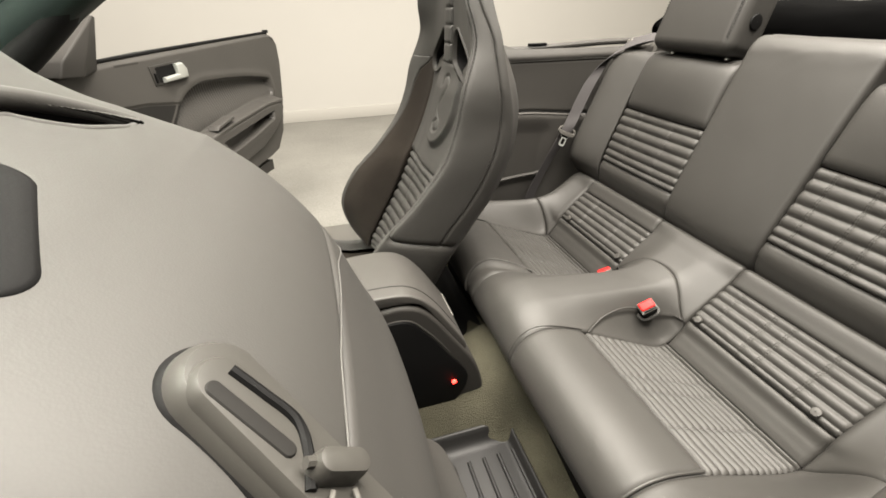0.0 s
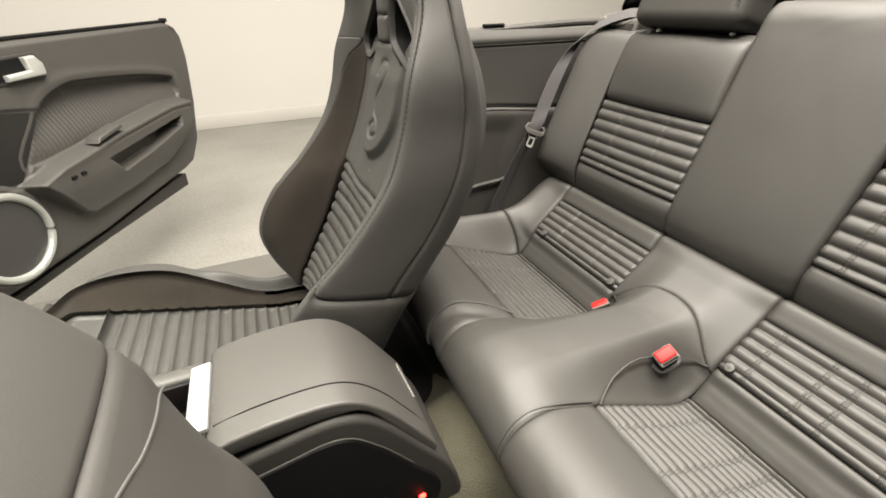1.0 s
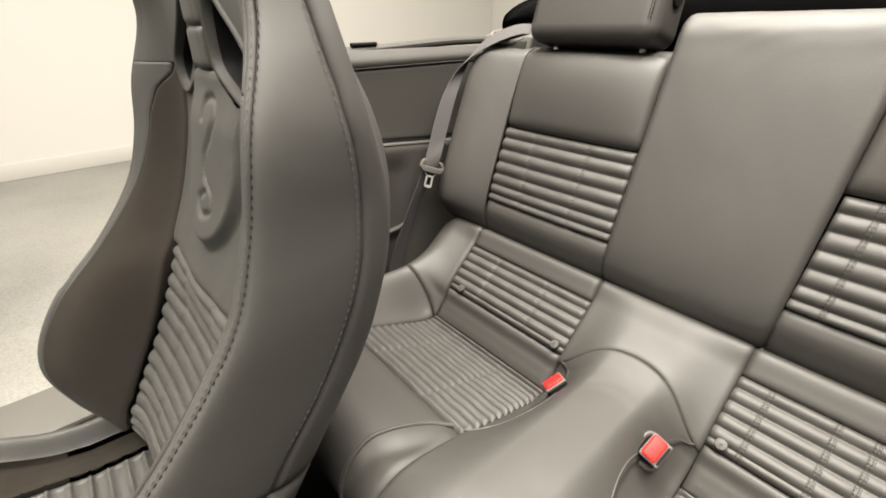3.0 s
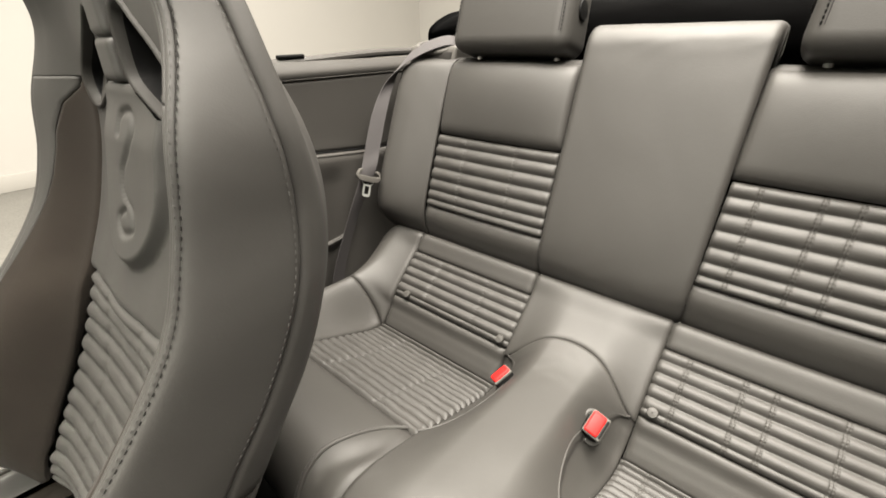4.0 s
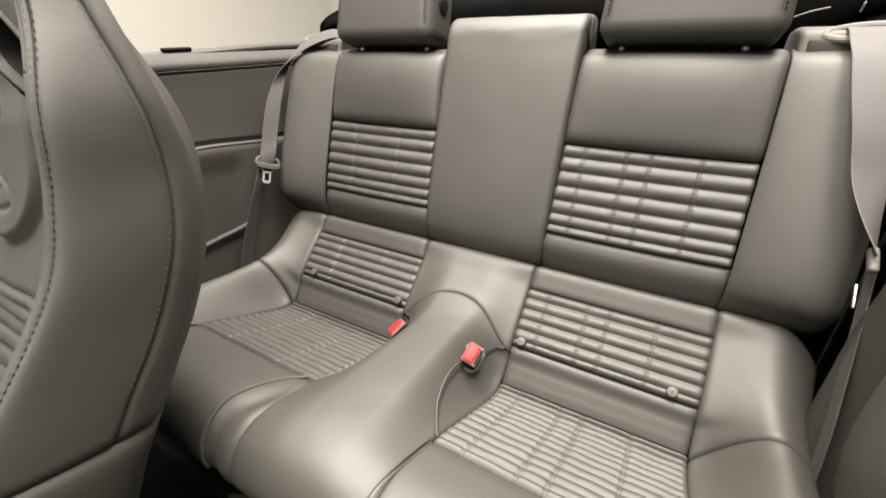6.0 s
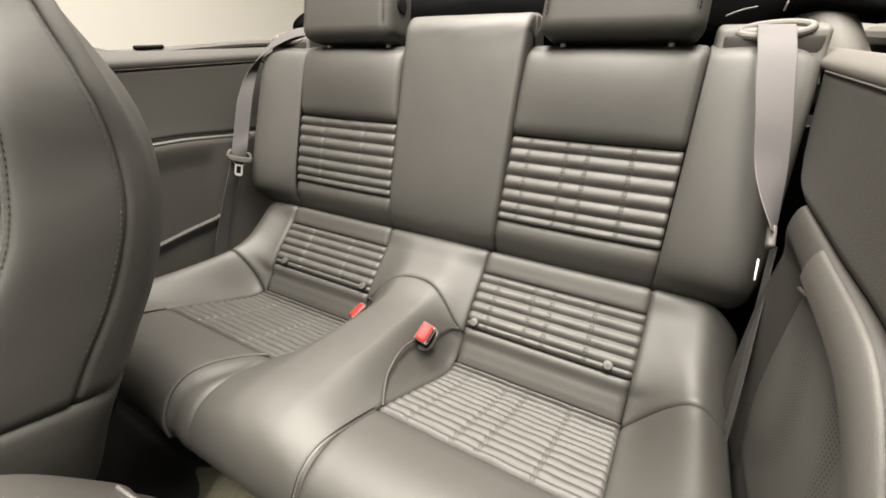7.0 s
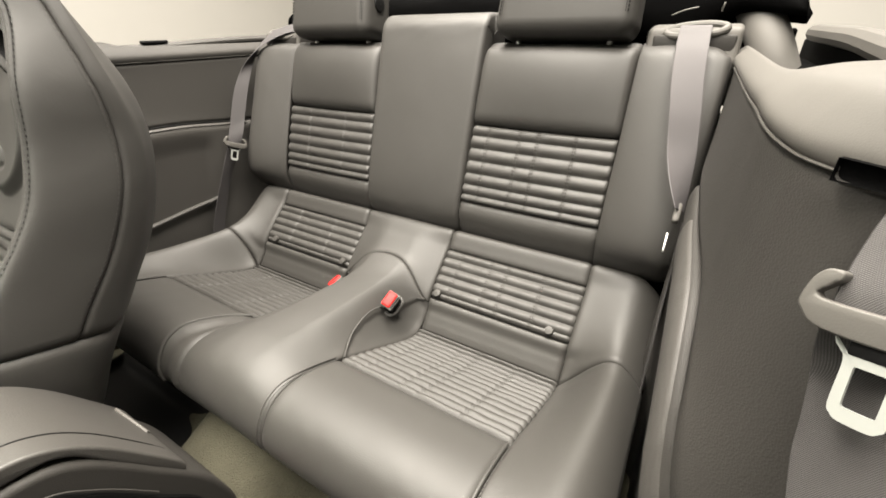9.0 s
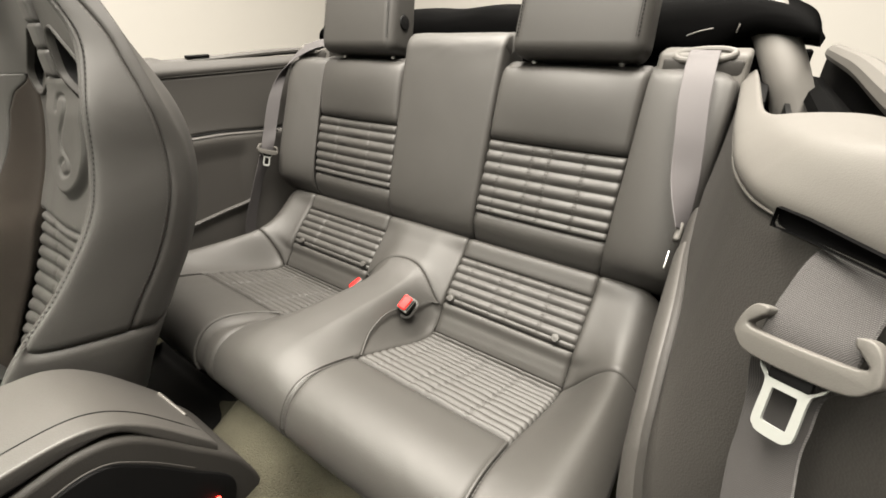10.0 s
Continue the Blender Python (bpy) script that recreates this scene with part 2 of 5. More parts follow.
def rbox(cx, cy, cz, sx, sy, sz, r, seg=3, taper=1.0, rot=None):
    """A box with rounded edges, narrower at the top by taper."""
    bm = bmesh.new()
    bmesh.ops.create_cube(bm, size=1)
    for v in bm.verts:
        k = taper if v.co.z > 0 else 1.0
        v.co = Vector((v.co.x * sx * k, v.co.y * sy * k, v.co.z * sz))
    bmesh.ops.bevel(bm, geom=bm.edges[:], offset=r, segments=seg, profile=0.5, affect="EDGES")
    if rot is not None:
        bmesh.ops.transform(bm, matrix=rot.to_4x4(), verts=bm.verts)
    bmesh.ops.translate(bm, vec=(cx, cy, cz), verts=bm.verts)
    return bm


def extrude_y(outline, y0, y1, r=0.0, seg=2):
    """A solid with the outline (x, z) from y0 to y1."""
    bm = bmesh.new()
    lo = [bm.verts.new((x, y0, z)) for x, z in outline]
    hi = [bm.verts.new((x, y1, z)) for x, z in outline]
    bm.faces.new(lo)
    bm.faces.new(hi[::-1])
    n = len(lo)
    for i in range(n):
        bm.faces.new((lo[i], hi[i], hi[(i + 1) % n], lo[(i + 1) % n]))
    bmesh.ops.recalc_face_normals(bm, faces=bm.faces)
    if r:
        rim = [e for e in bm.edges if abs(e.verts[0].co.y - e.verts[1].co.y) < 1e-6]
        bmesh.ops.bevel(bm, geom=rim, offset=r, segments=seg, profile=0.5, affect="EDGES", clamp_overlap=True)
    return bm


def smooth_loop(pts, n):
    """Closed smooth outline through pts, n points."""
    K = np.asarray(pts, float)
    m = len(K)
    K = np.vstack([K[-2:], K, K[:3]])
    return [tuple(p) for p in catmull(K, 2 + np.linspace(0, m, n, endpoint=False))]


def smooth_line(pts, n):
    return catmull(pts, np.linspace(0, len(pts) - 1, n))


def tube(pts, r, seg=8, squash=1.0):
    """A round bar along pts."""
    P = np.asarray(pts, float)
    T = np.gradient(P, axis=0)
    T /= np.linalg.norm(T, axis=1, keepdims=True) + 1e-12
    up = np.array([0.13, 0.21, 0.97])
    bm = bmesh.new()
    rings = []
    for p, t in zip(P, T):
        s = np.cross(t, up)
        s /= np.linalg.norm(s) + 1e-9
        u2 = np.cross(s, t)
        rings.append([bm.verts.new(tuple(p + r * (math.cos(k) * s + squash * math.sin(k) * u2))) for k in np.linspace(0, 2 * math.pi, seg, endpoint=False)])
    for a, b in zip(rings[:-1], rings[1:]):
        for i in range(seg):
            bm.faces.new((a[i], a[(i + 1) % seg], b[(i + 1) % seg], b[i]))
    bm.faces.new(rings[0][::-1])
    bm.faces.new(rings[-1])
    return bm


def ribbon(pts, sides, width, thick=0.0016, n=60):
    """A strap along pts, each with its own sideways direction."""
    P = smooth_line(pts, n)
    S = smooth_line(sides, n)
    S /= np.linalg.norm(S, axis=1, keepdims=True)
    T = np.gradient(P, axis=0)
    N = np.cross(T, S)
    N /= np.linalg.norm(N, axis=1, keepdims=True)
    bm = bmesh.new()
    rows = []
    cross = [(-0.5, 0.0), (-0.48, 1), (-0.25, 1), (0.0, 1), (0.25, 1), (0.48, 1), (0.5, 0.0), (0.48, -1), (0.0, -1), (-0.48, -1)]
    for p, s, m in zip(P, S, N):
        rows.append([bm.verts.new(tuple(p + s * width * a + m * thick * 0.5 * b)) for a, b in cross])
    k = len(cross)
    for a, b in zip(rows[:-1], rows[1:]):
        for i in range(k):
            bm.faces.new((a[i], a[(i + 1) % k], b[(i + 1) % k], b[i]))
    bm.faces.new(rows[0][::-1])
    bm.faces.new(rows[-1])
    return bm


def stitches(pts, gap=0.007, size=0.0042, r=0.0007):
    """A row of short thread stitches along pts."""
    P = np.asarray(pts, float)
    L = np.concatenate([[0], np.cumsum(np.linalg.norm(np.diff(P, axis=0), axis=1))])
    bm = bmesh.new()
    s = 0.0
    while s + size < L[-1]:
        e = [np.array([np.interp(q, L, P[:, k]) for k in range(3)]) for q in (s, s + size)]
        t = e[1] - e[0]
        t /= np.linalg.norm(t) + 1e-9
        o = np.cross(t, (0.3, 0.5, 0.8))
        o /= np.linalg.norm(o)
        o2 = np.cross(t, o)
        ring = [[bm.verts.new(tuple(q + r * (a * o + b * o2))) for a, b in ((1, 0), (0, 1), (-1, 0), (0, -1))] for q in e]
        for i in range(4):
            bm.faces.new((ring[0][i], ring[0][(i + 1) % 4], ring[1][(i + 1) % 4], ring[1][i]))
        bm.faces.new(ring[0][::-1]), bm.faces.new(ring[1])
        s += gap
    return bm


def disc(c, axis, r, h, seg=20, dome=0.0):
    """A button: a low cylinder with a domed face."""
    bm = bmesh.new()
    axis = Vector(axis).normalized()
    q = axis.to_track_quat("Z", "Y").to_matrix()
    prof = [(r, -h), (r, 0), (r * 0.9, h * 0.35), (r * 0.55, h * 0.35 + dome * 0.7), (0.001, h * 0.35 + dome)]
    rings = [[bm.verts.new(Vector(c) + q @ Vector((rr * math.cos(k), rr * math.sin(k), zz))) for k in np.linspace(0, 2 * math.pi, seg, endpoint=False)] for rr, zz in prof]
    for a, b in zip(rings[:-1], rings[1:]):
        for i in range(seg):
            bm.faces.new((a[i], a[(i + 1) % seg], b[(i + 1) % seg], b[i]))
    bm.faces.new(rings[0][::-1])
    return bm


def slab(name, x0, x1, y0, y1, z0, z1, mat, label, category="", r=0.0):
    bm = rbox((x0 + x1) / 2, (y0 + y1) / 2, (z0 + z1) / 2, x1 - x0, y1 - y0, z1 - z0, r, 2) if r else bmesh.new()
    if not r:
        bmesh.ops.create_cube(bm, size=1)
        for v in bm.verts:
            v.co = Vector((x0 + (v.co.x + 0.5) * (x1 - x0), y0 + (v.co.y + 0.5) * (y1 - y0), z0 + (v.co.z + 0.5) * (z1 - z0)))
    ob = part(name, bm, mat, None, smooth=bool(r))
    return tagged(ob, label, category or name, kind="structure")

# ---- the hall ----
WY = 4.38
slab("floor", -11.0, 6.0, -9.0, WY + 0.2, -0.1, 0.0, FLOOR, "speckled grey vinyl floor of the hall", "floor")
slab("wall_far", -11.0, 6.0, WY, WY + 0.2, 0.0, 3.4, WALL, "cream painted wall behind the car", "wall")
# near and front walls are unseen; their dark colour shapes the side light
slab("wall_near", -11.0, 6.0, -9.2, -9.0, 0.0, 3.4, WALL_UNSEEN, "unseen hall wall, kept dark to cut bounced light", "wall")
slab("wall_front", -11.2, -11.0, -9.0, WY, 0.0, 3.4, WALL_UNSEEN, "unseen hall wall, kept dark to cut bounced light", "wall")
slab("wall_rear", 4.32, 4.52, -9.0, WY, 0.0, 3.4, WALL, "cream painted wall of the hall", "wall")
slab("ceiling", -11.0, 6.0, -9.0, WY, 3.4, 3.5, CEIL, "white ceiling of the hall", "ceiling")
slab("baseboard", -11.0, 4.32, WY - 0.018, WY - 0.001, 0.0, 0.13, SKIRT, "pale skirting board along the cream wall", "baseboard", r=0.006)

# ---- car shell ----
car_floor = thing("car_floor", (0, 0, 0.2), "olive-grey carpeted floor and tunnel of the car", "car floor", kind="structure")


def floor_F(A, B):
    x = -1.9 + 2.15 * A
    y = -0.70 + 1.40 * B
    hump = 0.125 * np.exp(-((y / 0.13) ** 4)) + 0.03 * np.exp(-((y / 0.26) ** 4))
    z = 0.255 + hump + 0.06 * step(-0.62, -0.42, x) * step(0.1, 0.5, 1 - np.abs(y)) + 0.05 * step(0.62, 0.7, np.abs(y))
    return np.stack([x, y, z], -1)


patch("carpet", floor_F, 120, 110, CARPET, car_floor, dip=0, skirt=0.04, uneven=0.0012)


def rocker(side, label):
    ob = part("rocker_sill", extrude_y(smooth_loop([(-1.55, 0.33), (-1.5, 0.385), (-0.62, 0.385), (-0.52, 0.37), (-0.5, 0.22), (-1.55, 0.22)], 60), side * 0.69, side * 0.83, 0.012), CAP, None)
    tagged(ob, label, "door sill")


rocker(1, "grey plastic door sill under the open passenger door")
rocker(-1, "grey plastic door sill under the driver's door opening")

# two unseen black slabs, added to keep low light out of the cabin
slab("side_light_block", -1.90, -0.64, -0.900, -0.840, 0.0, 0.955, BLACK, "unseen black slab on the driver's side, added to block low light", "car body")
slab("front_light_block", -1.96, -1.90, -0.900, 0.760, 0.0, 0.900, BLACK, "unseen black slab ahead of the cabin, added to block low light", "car body")

# ---- rear seat: backrest ----
rear_seat = thing("rear_bench", (-0.2, 0, 0.32), "black leather rear bench seat with pleated inserts and two headrests", "rear seat")

PAD = [(0.060, 0.590), (0.028, 0.600), (0.011, 0.634), (0.013, 0.692), (0.062, 0.840), (0.102, 0.950), (0.126, 0.982), (0.165, 0.985), (0.200, 0.955), (0.215, 0.80)]
MID = [(0.060, 0.590), (0.028, 0.600), (0.007, 0.634), (0.011, 0.692), (0.057, 0.840), (0.104, 0.985), (0.124, 1.030), (0.160, 1.042), (0.200, 1.015), (0.215, 0.80)]


def back_F(y0, y1, k0, k1, keys=PAD, crown=0.0):
    def F(A, B):
        y = y0(B) + (y1(B) - y0(B)) * A if callable(y0) else y0 + (y1 - y0) * A
        p = catmull(keys, k0 + (k1 - k0) * B)
        x = p[..., 0] - crown * (1 - (2 * A - 1) ** 2)
        return np.stack([x, y, p[..., 1]], -1)

    return F


BOL = [(0.420, 0.0), (0.436, 0.010), (0.470, 0.024), (0.505, 0.033), (0.540, 0.032), (0.557, 0.008), (0.560, -0.08)]


def bolster_F(side):
    def F(A, B):
        k = 0.2 + 8.3 * B
        p = catmull(PAD, k)
        q = catmull(BOL, 6 * A)
        g = (1.30 - 0.70 * step(2.0, 5.5, k)) * step(0.5, 3.4, k) * (1 - 0.6 * step(5.6, 7.2, k))
        f = q[..., 1] * np.where(q[..., 1] > 0, g, 1.0)
        lift = 0.30 * np.maximum(f, 0) * (1 - step(1.5, 4.0, k)) + 0.028 * step(0.62, 0.95, A) * (1 - step(0.8, 3.0, k))
        y = q[..., 0] - 0.012 * step(4.5, 6.5, k) * A
        return np.stack([p[..., 0] - f, side * y, p[..., 1] + lift - 0.018 * step(5, 6.5, k) * step(0.5, 1.0, A)], -1)

    return F


def rear_back(side):
    fl = -side
    i = lambda B: side * (0.130 + 0.004 * B)
    o = lambda B: side * 0.420
    cuts = (0.13, 0.37, 0.50, 0.75) if side < 0 else (0.30, 0.72)
    patch("lower_panel", back_F(lambda B: side * 0.126 + 0 * B, lambda B: side * 0.424 + 0 * B, 0.4, 2.93, crown=0.002), 40, 30, LEATHER, rear_seat, dip=0.006, wide=0.014, flip=fl, extra=lambda A, B, Lu, Lv: 0.002 * np.sin(np.pi * B) * np.sin(np.pi * A) ** 0.4)
    patch("pleated_insert", back_F(i, o, 2.95, 4.0, crown=0.002), 400, 100, LEATHER, rear_seat, "pleated black leather insert of the backrest", dip=0.0035, wide=0.007, extra=ribs(7, 0.0052, cuts, full=0.86), flip=fl)
    patch("upper_panel", back_F(i, lambda B: side * 0.422 + 0 * B, 4.02, 8.6, crown=0.006), 44, 80, LEATHER, rear_seat, dip=0.006, wide=0.011, flip=fl, uneven=0.0003, extra=lambda A, B, Lu, Lv: 0.017 * np.sin(np.pi * np.clip(B / 0.42, 0, 1)) ** 0.8 * np.sin(np.pi * A) ** 0.35)
    patch("side_bolster", bolster_F(side), 60, 80, LEATHER, rear_seat, dip=0.006, wide=0.010, flip=fl, edges=(1, 0, 1, 1), uneven=0.0004)


rear_back(1)
rear_back(-1)
patch("centre_panel", back_F(lambda B: -0.127 - 0.010 * B, lambda B: 0.127 + 0.010 * B, 0.4, 8.7, MID, crown=0.004), 60, 90, LEATHER, rear_seat, dip=0.007, wide=0.011, flip=-1, edges=(1, 1, 0.4, 0.4), skirt=0.06, uneven=0.0004)
part("back_shell", extrude_y([(0.05, 0.60), (0.035, 0.64), (0.145, 0.95), (0.20, 0.95), (0.215, 0.60)], -0.535, 0.535, 0.004), BLACK, rear_seat, "black backrest shell")
part("cushion_base", extrude_y([(0.03, 0.55), (-0.11, 0.42), (-0.15, 0.405), (-0.43, 0.49), (-0.455, 0.44), (-0.465, 0.25), (0.03, 0.25)], -0.53, 0.53, 0.004), BLACK, rear_seat, "black cushion base")

# ---- rear seat: cushion ----
CPAD = [(0.045, 0.592), (0.004, 0.616), (-0.022, 0.586), (-0.066, 0.545), (-0.106, 0.503), (-0.120, 0.472), (-0.158, 0.444), (-0.250, 0.478), (-0.360, 0.527), (-0.445, 0.556), (-0.498, 0.546), (-0.526, 0.500), (-0.512, 0.455), (-0.470, 0.430)]
CHUMP = [(0.045, 0.592), (0.004, 0.618), (-0.034, 0.594), (-0.075, 0.566), (-0.115, 0.551), (-0.150, 0.546), (-0.190, 0.546), (-0.270, 0.553), (-0.360, 0.564), (-0.445, 0.572), (-0.498, 0.556), (-0.526, 0.505), (-0.512, 0.455), (-0.470, 0.430)]


def cush(y, k):
    p, h = catmull(CPAD, k), catmull(CHUMP, k)
    ay = np.abs(y)
    w = step(0.034, 0.124, ay) * (1 - step(0.422, 0.522, ay))
    q = p * w[..., None] + h * (1 - w[..., None])
    z = q[..., 1] + 0.006 * np.exp(-((y / 0.06) ** 2)) * step(2, 4, k) * (1 - step(9, 11, k))
    e = np.clip((ay - 0.490) / 0.07, 0, 1)
    z = z - 0.052 * e**2 * (1 - step(11, 12, k))
    return np.stack([q[..., 0] + 0.03 * e**2 * step(8, 10, k), y, z], -1)


def cush_F(y0, y1, k0, k1):
    def F(A, B):
        ka = k0(A) if callable(k0) else k0
        kb = k1(A) if callable(k1) else k1
        k = ka + (kb - ka) * B
        return cush(y0(k) + (y1(k) - y0(k)) * A, k)

    return F


def seam_in(s):
    return lambda k: s * (0.121 - 0.014 * step(6, 9, k))


def seam_out(s):
    return lambda k: s * (0.424 - 0.004 * step(6, 9, k))


def tucked(relief):
    """The same relief, whose last pleat turns under."""
    return lambda A, B, Lu, Lv: relief(A, B, Lu, Lv) - 0.013 * np.clip((B - 0.83) / 0.17, 0, 1) ** 1.4


def rear_cushion(s):
    fl = s
    i, o = seam_in(s), seam_out(s)
    cuts = (0.13, 0.37, 0.49, 0.74) if s < 0 else (0.30, 0.72)
    patch("back_strip", cush_F(i, o, 0.3, 2.05), 40, 20, LEATHER, rear_seat, dip=0.004, wide=0.01, flip=fl)
    patch("lower_pleated_insert", cush_F(i, o, 2.05, 4.05), 400, 120, LEATHER, rear_seat, "pleated black leather insert at the foot of the backrest", dip=0.0035, wide=0.008, extra=tucked(ribs(6, 0.0056, cuts, full=0.82)), flip=fl, edges=(1, 1, 1, 1))
    patch("fold_strip", cush_F(i, o, 4.05, 5.75), 60, 30, LEATHER, rear_seat, dip=0.006, wide=0.013, flip=fl, edges=(1, 1, 0.5, 1), uneven=0.0004, extra=lambda A, B, Lu, Lv: 0.001 * np.sin(np.pi * B))
    patch("cushion_insert", cush_F(i, o, 5.75, 8.0), 400, 260, LEATHER, rear_seat, "pleated black leather seat cushion insert", dip=0.004, wide=0.008, extra=ribs(14, 0.0080, cuts, 0.0028, full=0.58), flip=fl)
    valley = lambda A, B, Lu, Lv: -0.0055 * np.exp(-(((0.107 + 0.313 * A - np.interp(8 + 5 * B, [8.2, 9.0, 9.6, 10.6], [0.112, 0.130, 0.149, 0.150])) / 0.016) ** 2)) * step(8.15, 8.8, 8 + 5 * B)
    patch("front_panel", cush_F(i, o, 8.0, 13.0), 110, 70, LEATHER, rear_seat, dip=0.006, wide=0.014, flip=fl, edges=(1 if s > 0 else 0.4, 1, 1, 1), uneven=0.0003, extra=valley if s > 0 else None)
    arc = lambda A: 5.85 - 0.95 * np.sin(np.clip(A * 1.9, 0, math.pi / 2))
    patch("cushion_bolster", cush_F(o, lambda k: s * 0.560 + 0 * k, 0.3, arc), 36, 40, LEATHER, rear_seat, dip=0.005, wide=0.012, flip=fl, edges=(1, 0, 1, 1), uneven=0.0003)
    patch("cushion_bolster_front", cush_F(o, lambda k: s * 0.560 + 0 * k, arc, 13.0), 36, 70, LEATHER, rear_seat, dip=0.005, wide=0.012, flip=fl, edges=(1, 0, 1, 0), uneven=0.0003)


rear_cushion(1)
rear_cushion(-1)
HUMP_ARC = lambda A: 3.15 + 1.35 * (2 * A - 1) ** 2
patch("centre_saddle", cush_F(seam_in(-1), seam_in(1), 0.3, HUMP_ARC), 60, 40, LEATHER, rear_seat, dip=0.004, wide=0.009, flip=1)
POCKET_K = [4.15, 4.6, 5.2, 6.2, 6.6, 7.0, 7.4, 7.7, 7.95]
POCKET_Y = [0.112, 0.092, 0.082, 0.068, 0.066, 0.070, 0.080, 0.095, 0.112]


def pocket(A, B, Lu, Lv):
    """The sunk side panels that hold the buckles."""
    k = HUMP_ARC(A) + (13.0 - HUMP_ARC(A)) * B
    e = np.abs(2 * A - 1) * 0.114 - np.interp(k, POCKET_K, POCKET_Y, 0.2, 0.2)
    return -0.0045 * step(-0.001, 0.006, e)


patch("centre_hump", cush_F(seam_in(-1), seam_in(1), HUMP_ARC, 13.0), 130, 200, LEATHER, rear_seat, dip=0.0028, wide=0.009, flip=1, uneven=0.0003, extra=pocket)


def on_cushion(pts, lift=0.0012, n=40):
    q = smooth_line(pts, n)
    P = cush(q[:, 0], q[:, 1])
    P[:, 2] += lift
    return P


for s in (1, -1):
    part("piping", tube(on_cushion([(s * y, k) for y, k in zip(POCKET_Y[3:], POCKET_K[3:])], -0.0012), 0.0019, 8), LEATHER, rear_seat)
    part("piping", tube(on_cushion([(s * y, k) for y, k in zip(POCKET_Y[:3], POCKET_K[:3])], -0.0022), 0.0014, 6), LEATHER, rear_seat)
    inner_welt = [(0.126, 8.02), (0.146, 8.35), (0.160, 8.85), (0.169, 9.40), (0.169, 9.90), (0.166, 10.6), (0.162, 11.4)] if s > 0 else [(0.107, 8.1), (0.103, 8.8), (0.098, 9.4), (0.097, 10.0), (0.098, 10.6), (0.100, 11.4)]
    outer_welt = [(0.418, 8.1), (0.419, 8.8), (0.419, 9.6), (0.419, 10.4), (0.419, 11.2)]
    for line, r in ((inner_welt, 0.0027 if s > 0 else 0.0014), (outer_welt, 0.0027)):
        w = part("piping", tube(on_cushion([(s * y, k) for y, k in line], 0.0004, 60), r, 8), LEATHER, rear_seat)
        part("stitching", stitches(on_cushion([(s * (y + 0.005), k) for y, k in line], 0.0006, 90), 0.0060, 0.0036, 0.0006), STITCH, w)

for s in (1, -1):
    for y in (0.138, 0.385):
        part("press_stud", disc((-0.100, s * y, 0.516), (-0.72, 0, 0.69), 0.0082, 0.0045, dome=0.0006), STUD, rear_seat, "leather-covered press stud")


def headrest(s):
    rot = Euler((0, radians(14), 0)).to_matrix()
    h = part("headrest", rbox(0.158, s * 0.282, 1.096, 0.104, 0.254, 0.215, 0.028, 6, 0.93, rot), LEATHER, rear_seat, "padded black leather headrest")
    for y in (0.192, 0.365):
        part("post", tube([(0.135, s * y, 0.97), (0.145, s * y, 1.03)], 0.006, 10), CHROME, h, "bright metal post")
    b = part("release_button", disc((0.147, s * 0.157, 1.066), (0, -s, 0.08), 0.017, 0.006, dome=0.001), BLACK, h, "round black release button")
    for yy in (0.1725, 0.3915):
        line = [Vector((0.158, s * 0.282, 1.096)) + rot @ Vector((-0.0488 + 0.0036 * (q + 0.5), s * (yy - 0.282) * (1 - 0.065 * (q + 0.5)), 0.205 * q)) for q in np.linspace(-0.36, 0.34, 12)]
        part("seam", tube(line, 0.0009, 6), BLACK, h)
        part("stitching", stitches([p + rot @ Vector((-0.0004, s * (0.004 if yy > 0.28 else -0.004), 0)) for p in line], 0.0065, 0.0035, 0.0011), BLACK, h, "dark stitching")
    return h


headrest(1)
headrest(-1)


def buckle(s, label):
    b = thing("belt_buckle", (-0.19, s * 0.085, 0.52), label, "belt buckle", "rear belt buckles")
    rot = Euler((radians(s * -22), radians(-28), radians(-8 if s < 0 else -24))).to_matrix()
    c0 = Vector((-0.184, -0.080, 0.521) if s < 0 else (-0.175, 0.077, 0.505))
    put = lambda x, y, z: c0 + rot @ Vector((x, y, z))
    part("housing", rbox(*put(0, 0, -0.006), 0.036, 0.0268, 0.044, 0.006, 3, 1, rot), BLACK, b)
    part("bezel", rbox(*put(0, 0, 0.014), 0.0365, 0.0278, 0.006, 0.0025, 3, 1, rot), CAP, b, "thin grey bezel")
    part("release_button", rbox(*put(0, -s * 0.0024, 0.017), 0.0325, 0.0205, 0.008, 0.0035, 3, 1, rot), RED, b, "red release button")
    part("slot", rbox(*put(0, s * 0.0106, 0.0168), 0.029, 0.0032, 0.003, 0.001, 1, 1, rot), BLACK, b, "black tongue slot")
    ring = [put(0.0215 * math.copysign(abs(math.cos(k)) ** 0.6, math.cos(k)), 0.0170 * math.copysign(abs(math.sin(k)) ** 0.6, math.sin(k)), -0.012) for k in np.linspace(0, 2 * math.pi, 40)]
    part("collar", tube(ring, 0.0040, 8), LEATHER, b, "soft leather collar")


buckle(1, "black seat belt buckle with red button beside the centre hump")
buckle(-1, "black seat belt buckle with red button beside the centre hump")

# ---- front seats ----


